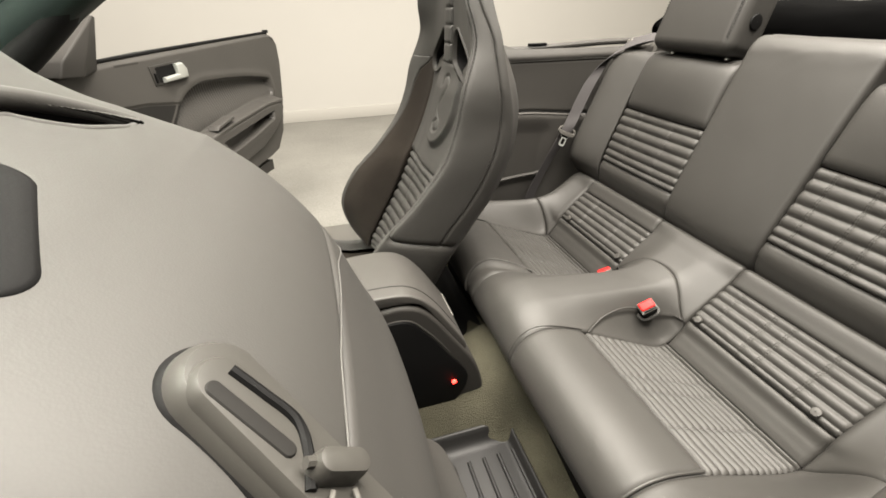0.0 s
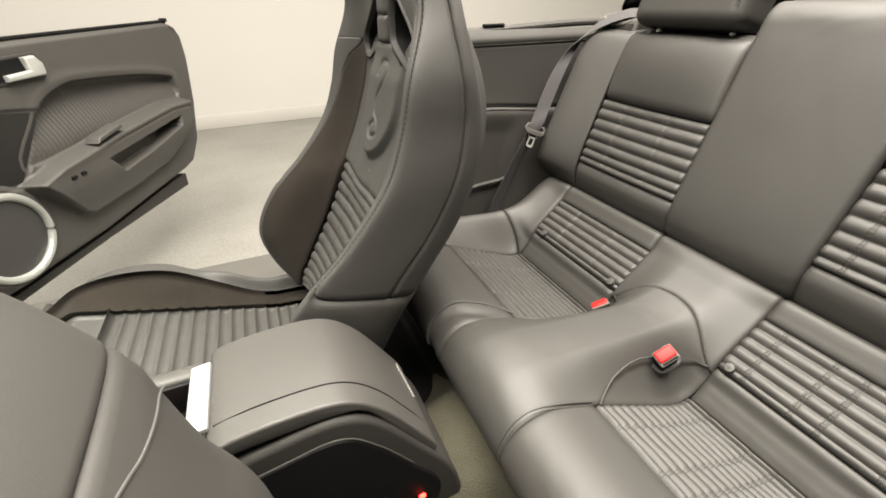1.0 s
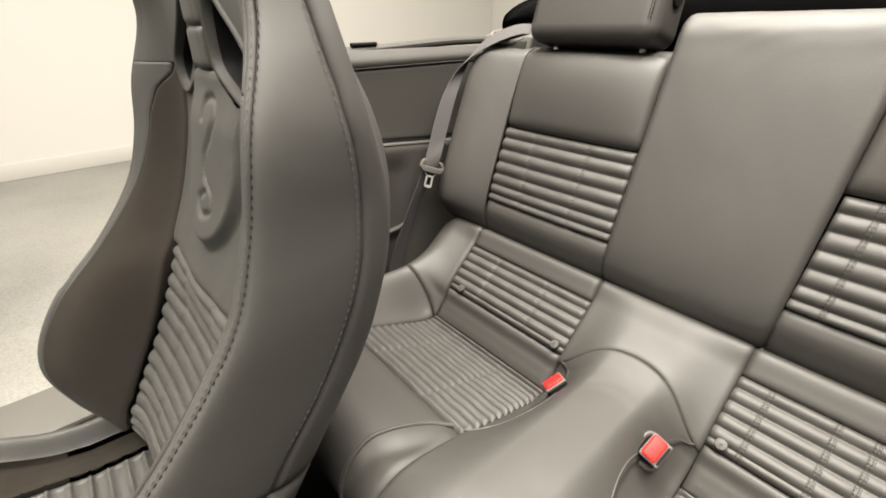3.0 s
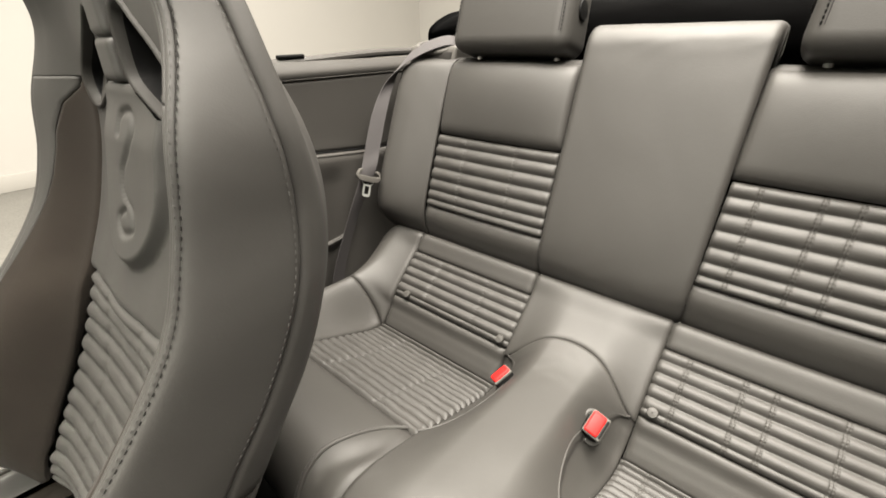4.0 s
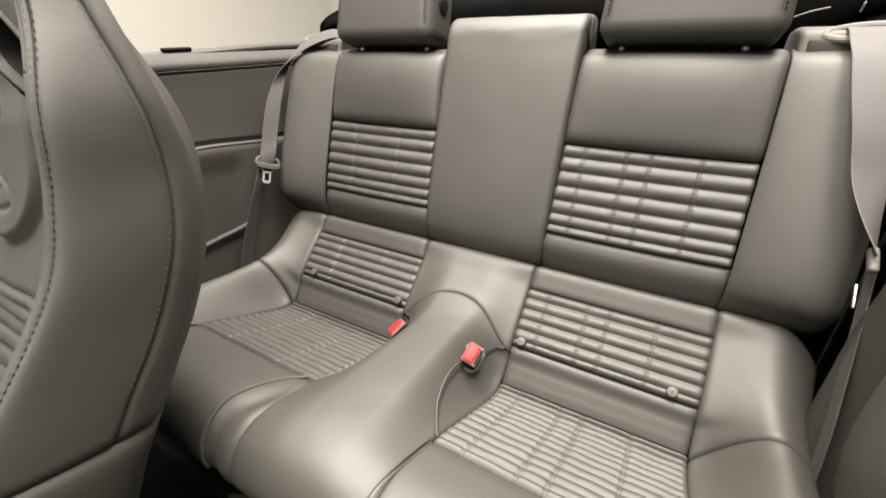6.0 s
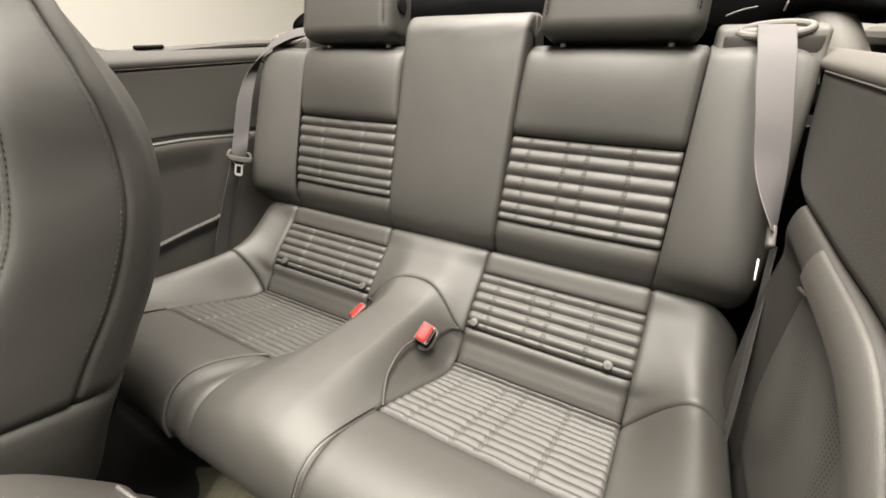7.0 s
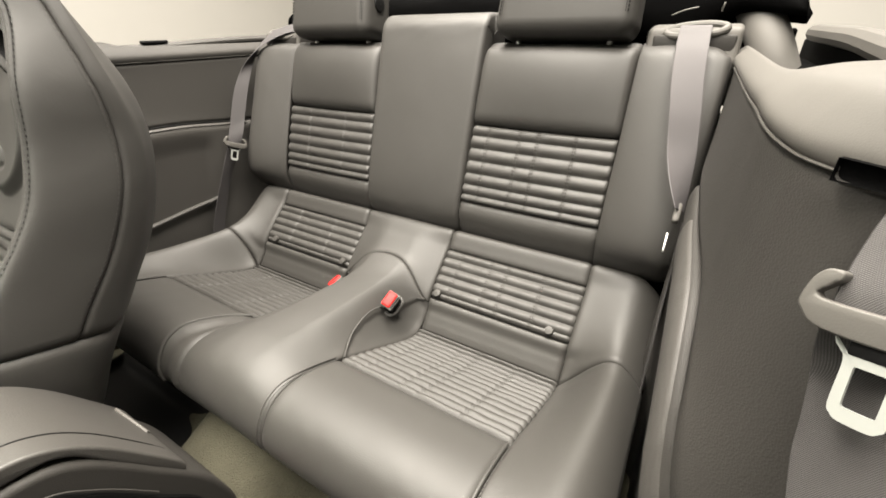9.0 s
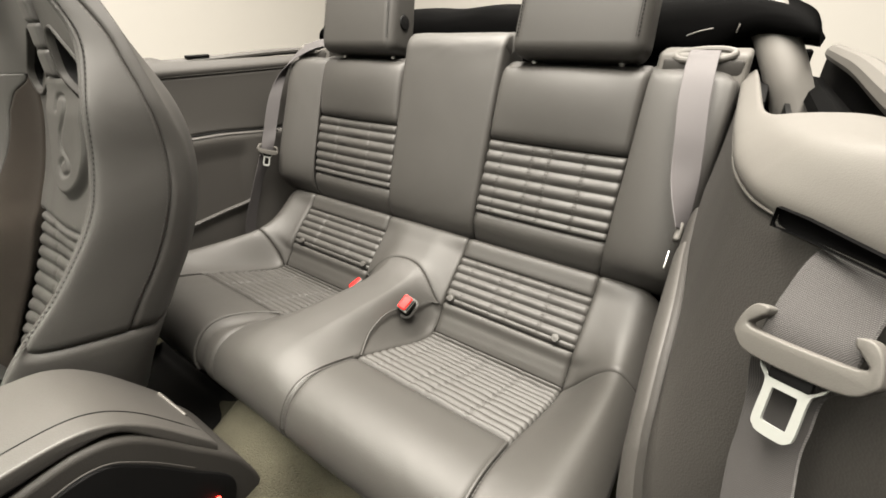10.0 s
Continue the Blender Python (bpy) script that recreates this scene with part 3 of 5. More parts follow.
def inside_f(x, y, poly):
    """Signed closeness to the inside of an outline (1 well inside, 0 outside), softened."""
    c = np.zeros(x.shape, bool)
    d = np.full(x.shape, 9.0)
    for (x0, y0), (x1, y1) in zip(poly, poly[1:] + poly[:1]):
        hit_ = ((y0 > y) != (y1 > y)) & (x < (x1 - x0) * (y - y0) / (y1 - y0 + 1e-12) + x0)
        c ^= hit_
        t = np.clip(((x - x0) * (x1 - x0) + (y - y0) * (y1 - y0)) / ((x1 - x0) ** 2 + (y1 - y0) ** 2), 0, 1)
        d = np.minimum(d, np.hypot(x - x0 - t * (x1 - x0), y - y0 - t * (y1 - y0)))
    return np.where(c, d, -d)


LEV = np.array([
    (0.44, 0.200, -0.735, -0.655, -0.600), (0.50, 0.235, -0.775, -0.655, -0.575), (0.58, 0.252, -0.790, -0.640, -0.540),
    (0.67, 0.256, -0.762, -0.615, -0.480), (0.75, 0.256, -0.695, -0.585, -0.432), (0.83, 0.256, -0.622, -0.545, -0.405),
    (0.90, 0.250, -0.582, -0.520, -0.392), (0.97, 0.236, -0.558, -0.505, -0.395), (1.05, 0.205, -0.540, -0.500, -0.412),
    (1.12, 0.175, -0.528, -0.498, -0.425), (1.20, 0.150, -0.520, -0.495, -0.425), (1.30, 0.130, -0.500, -0.480, -0.415), (1.36, 0.070, -0.465, -0.460, -0.420)])
LEV_DRIVER = LEV.copy()
LEV_DRIVER[:, 4] += np.interp(LEV[:, 0], [0.44, 0.58, 0.70], [0.02, 0.015, 0.0])
LEV_DRIVER[1:4, 4] -= (0.025, 0.030, 0.020)
LEV_DRIVER[:, 1] = np.maximum(LEV_DRIVER[:, 1], np.interp(LEV[:, 0], [0.9, 1.0, 1.1, 1.2, 1.3, 1.36], [0.25, 0.242, 0.230, 0.215, 0.19, 0.11]))


LEV[3:9, 2] = (-0.742, -0.660, -0.596, -0.565, -0.547, -0.519)
LEV[7:12, 1] = (0.245, 0.221, 0.195, 0.170, 0.142)
LEV[4:12, 4] = (-0.426, -0.394, -0.382, -0.393, -0.421, -0.437, -0.438, -0.428)


def seat_ring(u, v, table=LEV):
    p = catmull(table, v)
    z, w, xw, xc, xr = (p[..., i] for i in range(5))
    o = np.zeros_like(w)
    sq = np.interp(z, [0.74, 0.80, 0.86, 0.95, 1.03, 1.10, 1.15], [1.4, 1.4, 0.75, 0.4, 0.15, 0.4, 0.75]) if table is LEV_DRIVER else 1.0
    pts = [(o, xr), (-0.62 * w, xr - 0.012 * sq), (-0.90 * w, xr - 0.05 * sq), (-1.0 * w, 0.55 * xr + 0.45 * xw), (-1.0 * w, xw + (0.035 if table is LEV_DRIVER else 0.024)), (-0.95 * w, xw), (-0.82 * w, 0.75 * xw + 0.25 * xc), (-0.60 * w, xc + 0.002), (-0.3 * w, xc + 0.004), (o, xc)]
    pts += [(-a, b) for a, b in pts[8:0:-1]]
    if table is LEV_DRIVER:
        pts[16], pts[17] = (0.90 * w, xr - 0.0375), (0.62 * w, xr - 0.009)
    K = np.stack([np.stack(q, -1) for q in pts])
    u = np.mod(u, 18.0)
    i = np.floor(u).astype(int)
    f = (u - i)[..., None]
    g = lambda j: np.take_along_axis(K, np.mod(j, 18)[None, ..., None] * np.ones((1, 1, 1, 2), int), 0)[0]
    a, b, c, d = g(i - 1), g(i), g(i + 1), g(i + 2)
    r = 0.5 * (2 * b + (c - a) * f + (2 * a - 5 * b + 4 * c - d) * f**2 + (3 * b - a - 3 * c + d) * f**3)
    return np.stack([r[..., 1], 0.365 + r[..., 0], z], -1)


def seat_F(u0, u1, v0, v1, place=None, table=LEV):
    def F(A, B):
        u = u0 + (u1 - u0) * A
        va = v0(u) if callable(v0) else v0
        vc = v1(u) if callable(v1) else v1
        P = seat_ring(u, va + (vc - va) * B, table)
        return P if place is None else place(P)

    return F


def ring_line(u, v0, v1, n=120, place=None, table=LEV, lift=0.001):
    """A line up the backrest at u, a little proud of it."""
    v = np.linspace(v0, v1, n)[None, :]
    uu = (u(v) if callable(u) else np.full_like(v, u))
    P = seat_ring(uu, v, table)[0]
    a, b = seat_ring(uu - 0.05, v, table)[0], seat_ring(uu + 0.05, v, table)[0]
    t = b - a
    N = np.stack([t[:, 1], -t[:, 0], 0 * t[:, 0]], -1)
    N /= np.linalg.norm(N, axis=1, keepdims=True)
    mid = seat_ring(np.full_like(v, 4.5), v, table)[0] * 0.5 + seat_ring(np.full_like(v, 13.5), v, table)[0] * 0.5
    sgn = np.sign(((P - mid) * N).sum(1, keepdims=True))
    P = P + N * sgn * lift
    return P if place is None else place(P)


def front_back(seat, place=None, fl=1, table=LEV, detail=True):
    vb = (lambda u: np.interp(np.minimum(np.abs(u), np.abs(18 - u)), [0, 2.3, 3.0, 4.55], [2.55, 2.62, 2.80, 3.35])) if detail else 1.6
    ue = 4.82 if detail else 4.55
    pp = lambda n, u0, u1, v0, v1, nu, nv, m, **k: patch(n, seat_F(u0, u1, v0, v1, place, table), nu, nv, m, seat, flip=-fl, **k)
    if detail:
        ub = lambda v: np.interp(v, [2.6, 3.5, 5.3, 6.0, 6.8, 7.3, 7.7, 8.2, 9.0, 11.6], [2.95, 3.0, 3.1, 3.14, 3.2, 3.31, 3.5, 3.72, 4.0, 4.3])

        def side_F(m):
            def F(A, B):
                v = vb(3.0 + 1.82 * A) + (11.6 - vb(3.0 + 1.82 * A)) * B
                P = seat_ring(m * (ub(v) + (4.82 - ub(v)) * A), v, table)
                return P

            return F

        def rear_F(A, B):
            v = vb(-3.0 + 6.0 * A) + (12 - vb(-3.0 + 6.0 * A)) * B
            return seat_ring(ub(v) * (2 * A - 1), v, table)

        patch("back_panel", rear_F, 80, 100, LEATHER_SEAT, seat, flip=-fl, dip=0.004, wide=0.006, uneven=0.0003)
        patch("side_panel", side_F(1), 60, 110, LEATHER_SEAT, seat, flip=-fl, dip=0.004, wide=0.006, uneven=0.0003)
        patch("side_panel", side_F(-1), 60, 110, LEATHER_SEAT, seat, flip=fl, dip=0.004, wide=0.006, uneven=0.0003)
    else:
        pp("lower_back_panel", -2.3, 2.3, 1.6, 5.75, 60, 60, LEATHER_SEAT, dip=0.003, wide=0.008)
        shoulder = pp("back_panel", -2.3, 2.3, 5.75, 12, 240, 220, LEATHER_SEAT, dip=0.002, wide=0.006)
    if not detail:
        pp("side_panel", 2.3, 4.55, vb, 11.6, 44, 90, LEATHER_SEAT, dip=0.004, wide=0.006, uneven=0.0003)
        pp("side_panel", 13.45, 15.7, vb, 11.6, 44, 90, LEATHER_SEAT, dip=0.004, wide=0.006, uneven=0.0003)
    pp("base_cover", -ue, ue, 0.0, vb, 100, 24, LEATHER_SEAT, dip=0.003, wide=0.007)
    pp("wing_edge", ue, 5.3, 0.0, 11.6, 16, 120, LEATHER_SEAT, dip=0.002, wide=0.005)
    pp("wing_edge", 12.7, 18 - ue, 0.0, 11.6, 12, 90, LEATHER_SEAT, dip=0.0025, wide=0.006)
    if not detail:
        pp("seat_front", 5.3, 12.7, 0.0, 11.9, 60, 60, SUEDE)
        return shoulder
    VK = [0.0, 0.5, 1.0, 1.5, 2.0, 2.5, 3.0, 3.5, 4.0, 5.0, 5.6, 6.4, 6.9, 7.15, 7.3]
    inner = lambda v: np.interp(v, VK, [3.30, 2.85, 2.53, 2.36, 2.22, 2.10, 2.00, 1.92, 1.88, 1.92, 1.93, 1.88, 1.88, 2.10, 2.18])
    outer = lambda v: np.interp(v, VK, [3.69, 3.69, 3.69, 3.685, 3.68, 3.68, 3.63, 3.58, 3.52, 3.22, 3.05, 2.92, 2.65, 2.25, 2.19])

    def strip(m, a, b, v0, v1):
        """A panel between two seams that run up the front of the backrest."""

        def F(A, B):
            v = v0 + (v1 - v0) * B
            ua, ub = a(v), b(v)
            P = seat_ring(9 + m * (ua + (ub - ua) * A), v, table)
            return P if place is None else place(P)

        return F

    fronts = []
    for m in (-1, 1):
        fronts.append(patch("wing_bolster", strip(m, inner, outer, 0.0, 7.28), 60, 160, SUEDE, seat, "dark brown suede wing bolster", flip=-fl * m, dip=0.003, wide=0.008, extra=lambda A, B, Lu, Lv: 0.007 * (1 - step(3.6, 4.3, 7.28 * B)) * (1 - step(0.3, 0.9, A))))
        fronts.append(patch("wing_band", strip(m, outer, lambda v: 3.7 + 0 * v, 0.0, 7.3), 40, 160, LEATHER_SEAT, seat, flip=-fl * m, dip=0.002, wide=0.006, edges=(1, 1, 1, 0)))
    def insert_F(A, B):
        v = 4.1 * B
        m = inner(v) + 0.03
        P = seat_ring(9 + m * (2 * A - 1), v, table)
        e0, e1 = seat_ring(9 - m, v, table), seat_ring(9 + m, v, table)
        w = 0.85 * np.clip((1 - B) * 5, 0, 1)
        P[..., 0] = P[..., 0] * (1 - w) + (e0[..., 0] + (e1[..., 0] - e0[..., 0]) * A + 0.012 * np.sin(np.pi * A)) * w + 0.002 * step(0.40, 0.5, np.abs(A - 0.5))
        return P if place is None else place(P)

    patch("pleated_insert", insert_F, 80, 150, LEATHER_SEAT, seat, "pleated leather insert", flip=-fl, dip=0.009, wide=0.016, extra=ribs(14, 0.0075, (0.30, 0.70), full=0.6))

    def emboss(A, B, Lu, Lv):
        """A raised oval boss with a sunk curved relief."""
        x, y = (A - 0.5) * Lu + 0.020, (B - 0.62) * Lv
        r = np.sqrt((x / 0.082) ** 2 + (np.minimum(y, 0) / 0.112) ** 2)
        boss = 0.014 * (1 - step(0.88, 1.02, r)) * (1 - 0.6 * step(0.03, 0.085, y))
        # a winding line: a hook above, a small loop below
        line = smooth_line([(0.012, 0.044), (0.010, 0.064), (-0.006, 0.068), (-0.012, 0.050), (-0.004, 0.024), (0.006, 0.0), (0.004, -0.026), (-0.010, -0.044), (-0.012, -0.066), (0.004, -0.074), (0.012, -0.058), (0.002, -0.046)], 60)
        near = np.full(A.shape, 9.0)
        for lx, ly in line:
            near = np.minimum(near, np.hypot(x - 1.5 * lx, y - ly))
        rings = np.exp(-((near / 0.0046) ** 2))
        return boss - 0.0036 * rings

    emblem_F = strip(1, lambda v: -inner(v), inner, 4.1, 7.3)
    fronts.append(patch("emblem_panel", emblem_F, 150, 150, LEATHER_SEAT, seat, "leather panel with an embossed winding relief", flip=-fl, dip=0.003, wide=0.010, extra=emboss))
    fronts.append(pp("head_section", 5.3, 12.7, 7.3, 11.9, 240, 170, LEATHER_SEAT, dip=0.001, wide=0.005, edges=(1, 1, 0, 1)))
    # two tapering openings beside the padded strap, y and z
    far = [(0.412, 1.066), (0.398, 1.058), (0.394, 1.035), (0.396, 1.005), (0.408, 0.990), (0.440, 0.974), (0.474, 0.962), (0.497, 0.964), (0.507, 0.982), (0.502, 1.004), (0.476, 1.026), (0.444, 1.048), (0.424, 1.063)]
    holes = [smooth_loop(far, 60), smooth_loop([(0.73 - y, z) for y, z in far], 60)]
    for ob in fronts:
        bm = bmesh.new()
        bm.from_mesh(ob.data)
        off = ob.location + ob.parent.location
        fs = list(bm.faces)
        C = np.array([tuple(f.calc_center_median() + off) for f in fs])
        kill = np.zeros(len(fs), bool)
        for h in holes:
            kill |= (inside_f(C[:, 1], C[:, 2], h) > 0) & (C[:, 0] < -0.44)
        bmesh.ops.delete(bm, geom=[f for f, k in zip(fs, kill) if k], context="FACES")
        bm.to_mesh(ob.data)
        bm.free()
    VV, UU = np.meshgrid(np.linspace(6.5, 9.0, 120), np.linspace(5.6, 12.4, 240))
    SP = seat_ring(UU, VV, table).reshape(-1, 3)
    for h in holes:
        rim = np.array([(SP[np.argmin(np.hypot(SP[:, 1] - y, SP[:, 2] - z)), 0], y, z) for y, z in h])
        rim[:, 0] = (np.roll(rim[:, 0], 1) + rim[:, 0] + np.roll(rim[:, 0], -1)) / 3
        c = rim.mean(0)
        n = len(rim)
        ring = lambda k, dx: np.stack([rim[:, 0] + dx, c[1] + (rim[:, 1] - c[1]) * k, c[2] + (rim[:, 2] - c[2]) * k], -1)
        loops = [ring(1.06, 0.004), ring(1.05, -0.002), ring(1.00, -0.0045), ring(0.95, -0.002), ring(0.90, 0.006), ring(0.86, 0.030), ring(0.84, 0.075)]
        vs = np.vstack(loops).tolist()
        fs = [[a * n + i, a * n + (i + 1) % n, (a + 1) * n + (i + 1) % n, (a + 1) * n + i] for a in range(4) for i in range(n)]
        rm = sheet("opening_rim", vs[: 5 * n], fs, TRIM, seat, "moulded plastic rim")
        fs = [[a * n + i, a * n + (i + 1) % n, (a + 1) * n + (i + 1) % n, (a + 1) * n + i] for a in range(2) for i in range(n)] + [list(range(2 * n, 3 * n))]
        # black inner sheet, giving the shade inside the opening by colour
        sheet("opening", vs[4 * n :], fs, BLACK, rm, "belt opening, its inner shade put in as black")
        g = 1 if c[1] > 0.365 else -1
        part("ledge", rbox(-0.486, c[1] + g * 0.020, 0.982, 0.010, 0.075, 0.050, 0.006, 3, 0.8, Euler((radians(g * -18), radians(24), 0)).to_matrix()), LEVER, rm, "grey guide ledge")
    for k in range(4):
        z0 = 7.32 + 0.5 * k
        F = seat_F(8.66, 9.34, z0, z0 + 0.49, place, table)
        patch("centre_strap", F, 14, 14, LEATHER_SEAT, seat, flip=-fl, dip=0.004, wide=0.006, extra=lambda A, B, Lu, Lv: 0.008 + 0 * A)
    for u0, mt, r in ((4.72, BOARD, 0.0006), (4.92, STITCH, 0.0004), (lambda v: ub(v) + 0.10, STITCH, 0.0005)):
        part("stitching", stitches(ring_line(u0, 1.0 if u0 == 4.92 else 3.4, 10.0, place=place, table=table), 0.0072, 0.0030, r), mt, seat, "row of fine stitching")


passenger_seat = thing("sports_seat", (-0.9, 0.365, 0.27), "black leather sports seat with dark suede wings, upright", "car seat", "front seats")
front_back(passenger_seat)


def pcush_F(u0, u1, x0=-1.25, x1=-0.59):
    def F(A, B):
        lat = -0.265 + 0.53 * (u0 + (u1 - u0) * A)
        x = x0 + (x1 - x0) * B
        e = np.abs(lat)
        mid = np.interp(x, [-1.25, -1.17, -1.01, -0.79, -0.55], [0.465, 0.500, 0.457, 0.392, 0.375])
        top = catmull([(0.475,), (0.526,), (0.543,), (0.528,), (0.468,), (0.408,), (0.385,), (0.380,), (0.375,)], (x + 1.25) / 0.66 * 8)[..., 0]
        w = step(0.15, 0.230, e)
        z = mid * (1 - w) + np.maximum(top, mid) * w + 0.034 * step(-0.98, -0.86, x) * step(0.232, 0.255, lat) - 0.10 * np.clip((e - np.where(lat > 0, 0.258, 0.235)) / 0.03, 0, 1) ** 2
        return np.stack([x, 0.365 + lat, z], -1)

    return F


patch("seat_bolster", pcush_F(0.0, 0.2), 30, 70, SUEDE, passenger_seat, "dark brown suede cushion bolster", flip=1)
patch("seat_cushion", pcush_F(0.2, 0.8, -1.115, -0.60), 50, 240, LEATHER_SEAT, passenger_seat, "pleated leather seat cushion", flip=1, edges=(0.2, 0.2, 1, 1), extra=ribs(21, 0.009))
patch("cushion_front", pcush_F(0.2, 0.8, -1.25, -1.115), 50, 40, LEATHER_SEAT, passenger_seat, flip=1)
patch("seat_bolster", pcush_F(0.8, 0.912), 30, 70, SUEDE, passenger_seat, "dark brown suede cushion bolster", flip=1)
patch("bolster_top", pcush_F(0.912, 1.03), 24, 70, LEATHER_SEAT, passenger_seat, "grey leather edge of the cushion bolster", flip=1)
part("seat_base", rbox(-0.95, 0.365, 0.290, 0.55, 0.46, 0.15, 0.02, 2), BLACK, passenger_seat)

# the driver's seat: slid forward and folded
PIV, TOE, FOLD = (-0.590, 0.466), (-0.706, 0.450), -40.0


def folded(P):
    c, s = math.cos(radians(-FOLD)), math.sin(radians(-FOLD))
    dx, dz = P[..., 0] - PIV[0], P[..., 2] - PIV[1]
    return np.stack([TOE[0] + c * dx - s * dz, -P[..., 1], TOE[1] + s * dx + c * dz], -1)


driver_seat = thing("sports_seat", (-1.0, -0.365, 0.27), "black leather sports seat slid forward with its backrest folded down", "car seat", "front seats")
shoulder = front_back(driver_seat, folded, -1, LEV_DRIVER, False)
part("seat_base", rbox(-1.15, -0.365, 0.345, 0.55, 0.46, 0.15, 0.02, 2), BLACK, driver_seat)
part("piping", tube(ring_line(2.3, 1.65, 11.0, place=folded, table=LEV_DRIVER, lift=0.0), 0.0008, 6), STITCH, driver_seat, "light grey piping")
part("piping", tube(ring_line(-2.3, 1.65, 11.0, place=folded, table=LEV_DRIVER, lift=0.0), 0.0008, 6), STITCH, driver_seat, "light grey piping")


def oblong(c, along, normal, length, width, height, r):
    """A rounded oblong, flat on a surface."""
    a, n = Vector(along).normalized(), Vector(normal).normalized()
    b = n.cross(a).normalized()
    n = a.cross(b)
    m = Matrix((a, b, n)).transposed()
    bm = bmesh.new()
    rings = []
    prof = [(1.0, 0.0), (1.0, 0.35), (0.94, 0.72), (0.80, 0.95), (0.5, 1.0)]
    for k, h in prof:
        ring = []
        for q in np.linspace(0, 2 * math.pi, 36, endpoint=False):
            x, y = math.cos(q), math.sin(q)
            px = math.copysign((length - width) / 2, x) + x * width / 2 * k
            ring.append(bm.verts.new(Vector(c) + m @ Vector((px, y * width / 2 * k, height * h))))
        rings.append(ring)
    for p, q in zip(rings[:-1], rings[1:]):
        for i in range(36):
            bm.faces.new((p[i], p[(i + 1) % 36], q[(i + 1) % 36], q[i]))
    bm.faces.new(rings[-1]), bm.faces.new(rings[0][::-1])
    return bm


LN, LA = Vector((0.69, -0.12, 0.71)).normalized(), Vector((0.56, -0.52, -0.645)).normalized()
LC = Vector((-0.8885, -0.4780, 0.9720)) + LA * 0.070
lever = part("lever_base", oblong(LC - LN * 0.012, LA, LN, 0.150, 0.047, 0.018, 0), LEVER, driver_seat, "grey moulded lever housing")
part("lever_gasket", oblong(LC - LN * 0.015, LA, LN, 0.157, 0.053, 0.012, 0), BLACK, lever, "dark gasket")
part("lever", oblong(Vector((-0.8662, -0.5018, 0.9567)) + LA * 0.026 - LN * 0.010, LA, LN, 0.112, 0.031, 0.012, 0), LEVER, lever, "grey tilt lever")
part("lever_slot", tube(smooth_line([(-0.8722, -0.4885, 0.9676), (-0.8596, -0.4957, 0.9541), (-0.8479, -0.5037, 0.9414), (-0.8440, -0.5173, 0.9353), (-0.8436, -0.5342, 0.9321)], 24), 0.0028, 8), BLACK, lever, "dark slot")
# no recess here: a dark oblong paints the hollow's shade on the lever
part("lever_hollow_shade", oblong(Vector((-0.8638, -0.5092, 0.9560)) - LN * 0.0015, (0.62, -0.44, -0.67), LN, 0.050, 0.0085, 0.0022, 0), BOARD, lever, "dark oblong for the shade of a hollow")
part("lever_knob", oblong(Vector((-0.8302, -0.5241, 0.9305)) - LN * 0.008, (0.0211, 0.0062, -0.0194), LN, 0.030, 0.0140, 0.013, 0), LEVER, lever, "grey knob")
part("pin", tube([(-0.8440, -0.5275, 0.9425), (-0.8400, -0.5260, 0.9390)], 0.0028, 8), LEVER, lever, "small grey pin")
for a, b in (((-0.8348, -0.5343, 0.9277), (-0.8364, -0.5414, 0.9281)), ((-0.8262, -0.5311, 0.9199), (-0.8244, -0.5390, 0.9168))):
    part("post", tube([a, b], 0.0014, 8), CAP, lever, "small grey post")
part("cross_piping", tube(smooth_line([(-0.8215, -0.165, 0.850), (-0.8208, -0.1761, 0.8547), (-0.8163, -0.2063, 0.8643), (-0.8160, -0.232, 0.8710), (-0.8176, -0.252, 0.8785), (-0.8198, -0.281, 0.8874), (-0.8204, -0.318, 0.8910), (-0.8220, -0.355, 0.8944), (-0.8250, -0.40, 0.8980), (-0.827, -0.43, 0.8985), (-0.8285, -0.49, 0.895), (-0.831, -0.53, 0.882)], 80), 0.0009, 6), STITCH, driver_seat, "light grey piping")
part("strap_guide", oblong((-0.9700, -0.4215, 1.0275), (0.30, -0.90, -0.27), (0.62, -0.04, 0.78), 0.104, 0.036, 0.0026, 0), BLACK, driver_seat, "charcoal strap guide")
part("strap_loop", oblong((-0.9755, -0.4225, 1.0322), (0.30, -0.90, -0.27), (0.62, -0.04, 0.78), 0.084, 0.020, 0.0030, 0), BOARD, driver_seat, "soft strap")
UP = smooth_line([(-1.020, -0.355, 1.076), (-1.0118, -0.328, 1.0690), (-1.0076, -0.3035, 1.0628), (-1.0029, -0.2803, 1.0561), (-0.9962, -0.2561, 1.0470), (-0.9874, -0.2303, 1.0354), (-0.9730, -0.2030, 1.0200)], 40)
LOW = smooth_line([(-1.013, -0.375, 1.068), (-1.006, -0.345, 1.0620), (-1.0019, -0.3193, 1.0579), (-0.9946, -0.3046, 1.0500), (-0.9857, -0.2886, 1.0410), (-0.9775, -0.2625, 1.0321), (-0.9700, -0.2060, 1.0185)], 40)
SN = np.array([0.68, 0.06, 0.73])
E1 = np.array([0.28, 0.90, -0.33])
E1 /= np.linalg.norm(E1)
E2 = np.cross(SN, E1)
slot = np.vstack([UP, LOW[::-1]])
flat = [(float(p @ E1), float(p @ E2)) for p in slot]
bm = bmesh.new()
bm.from_mesh(shoulder.data)
off = np.array(shoulder.location) + np.array(driver_seat.location)
fs = list(bm.faces)
C = np.array([tuple(f.calc_center_median()) for f in fs]) + off
near_ = np.abs((C - slot.mean(0)) @ SN) < 0.06
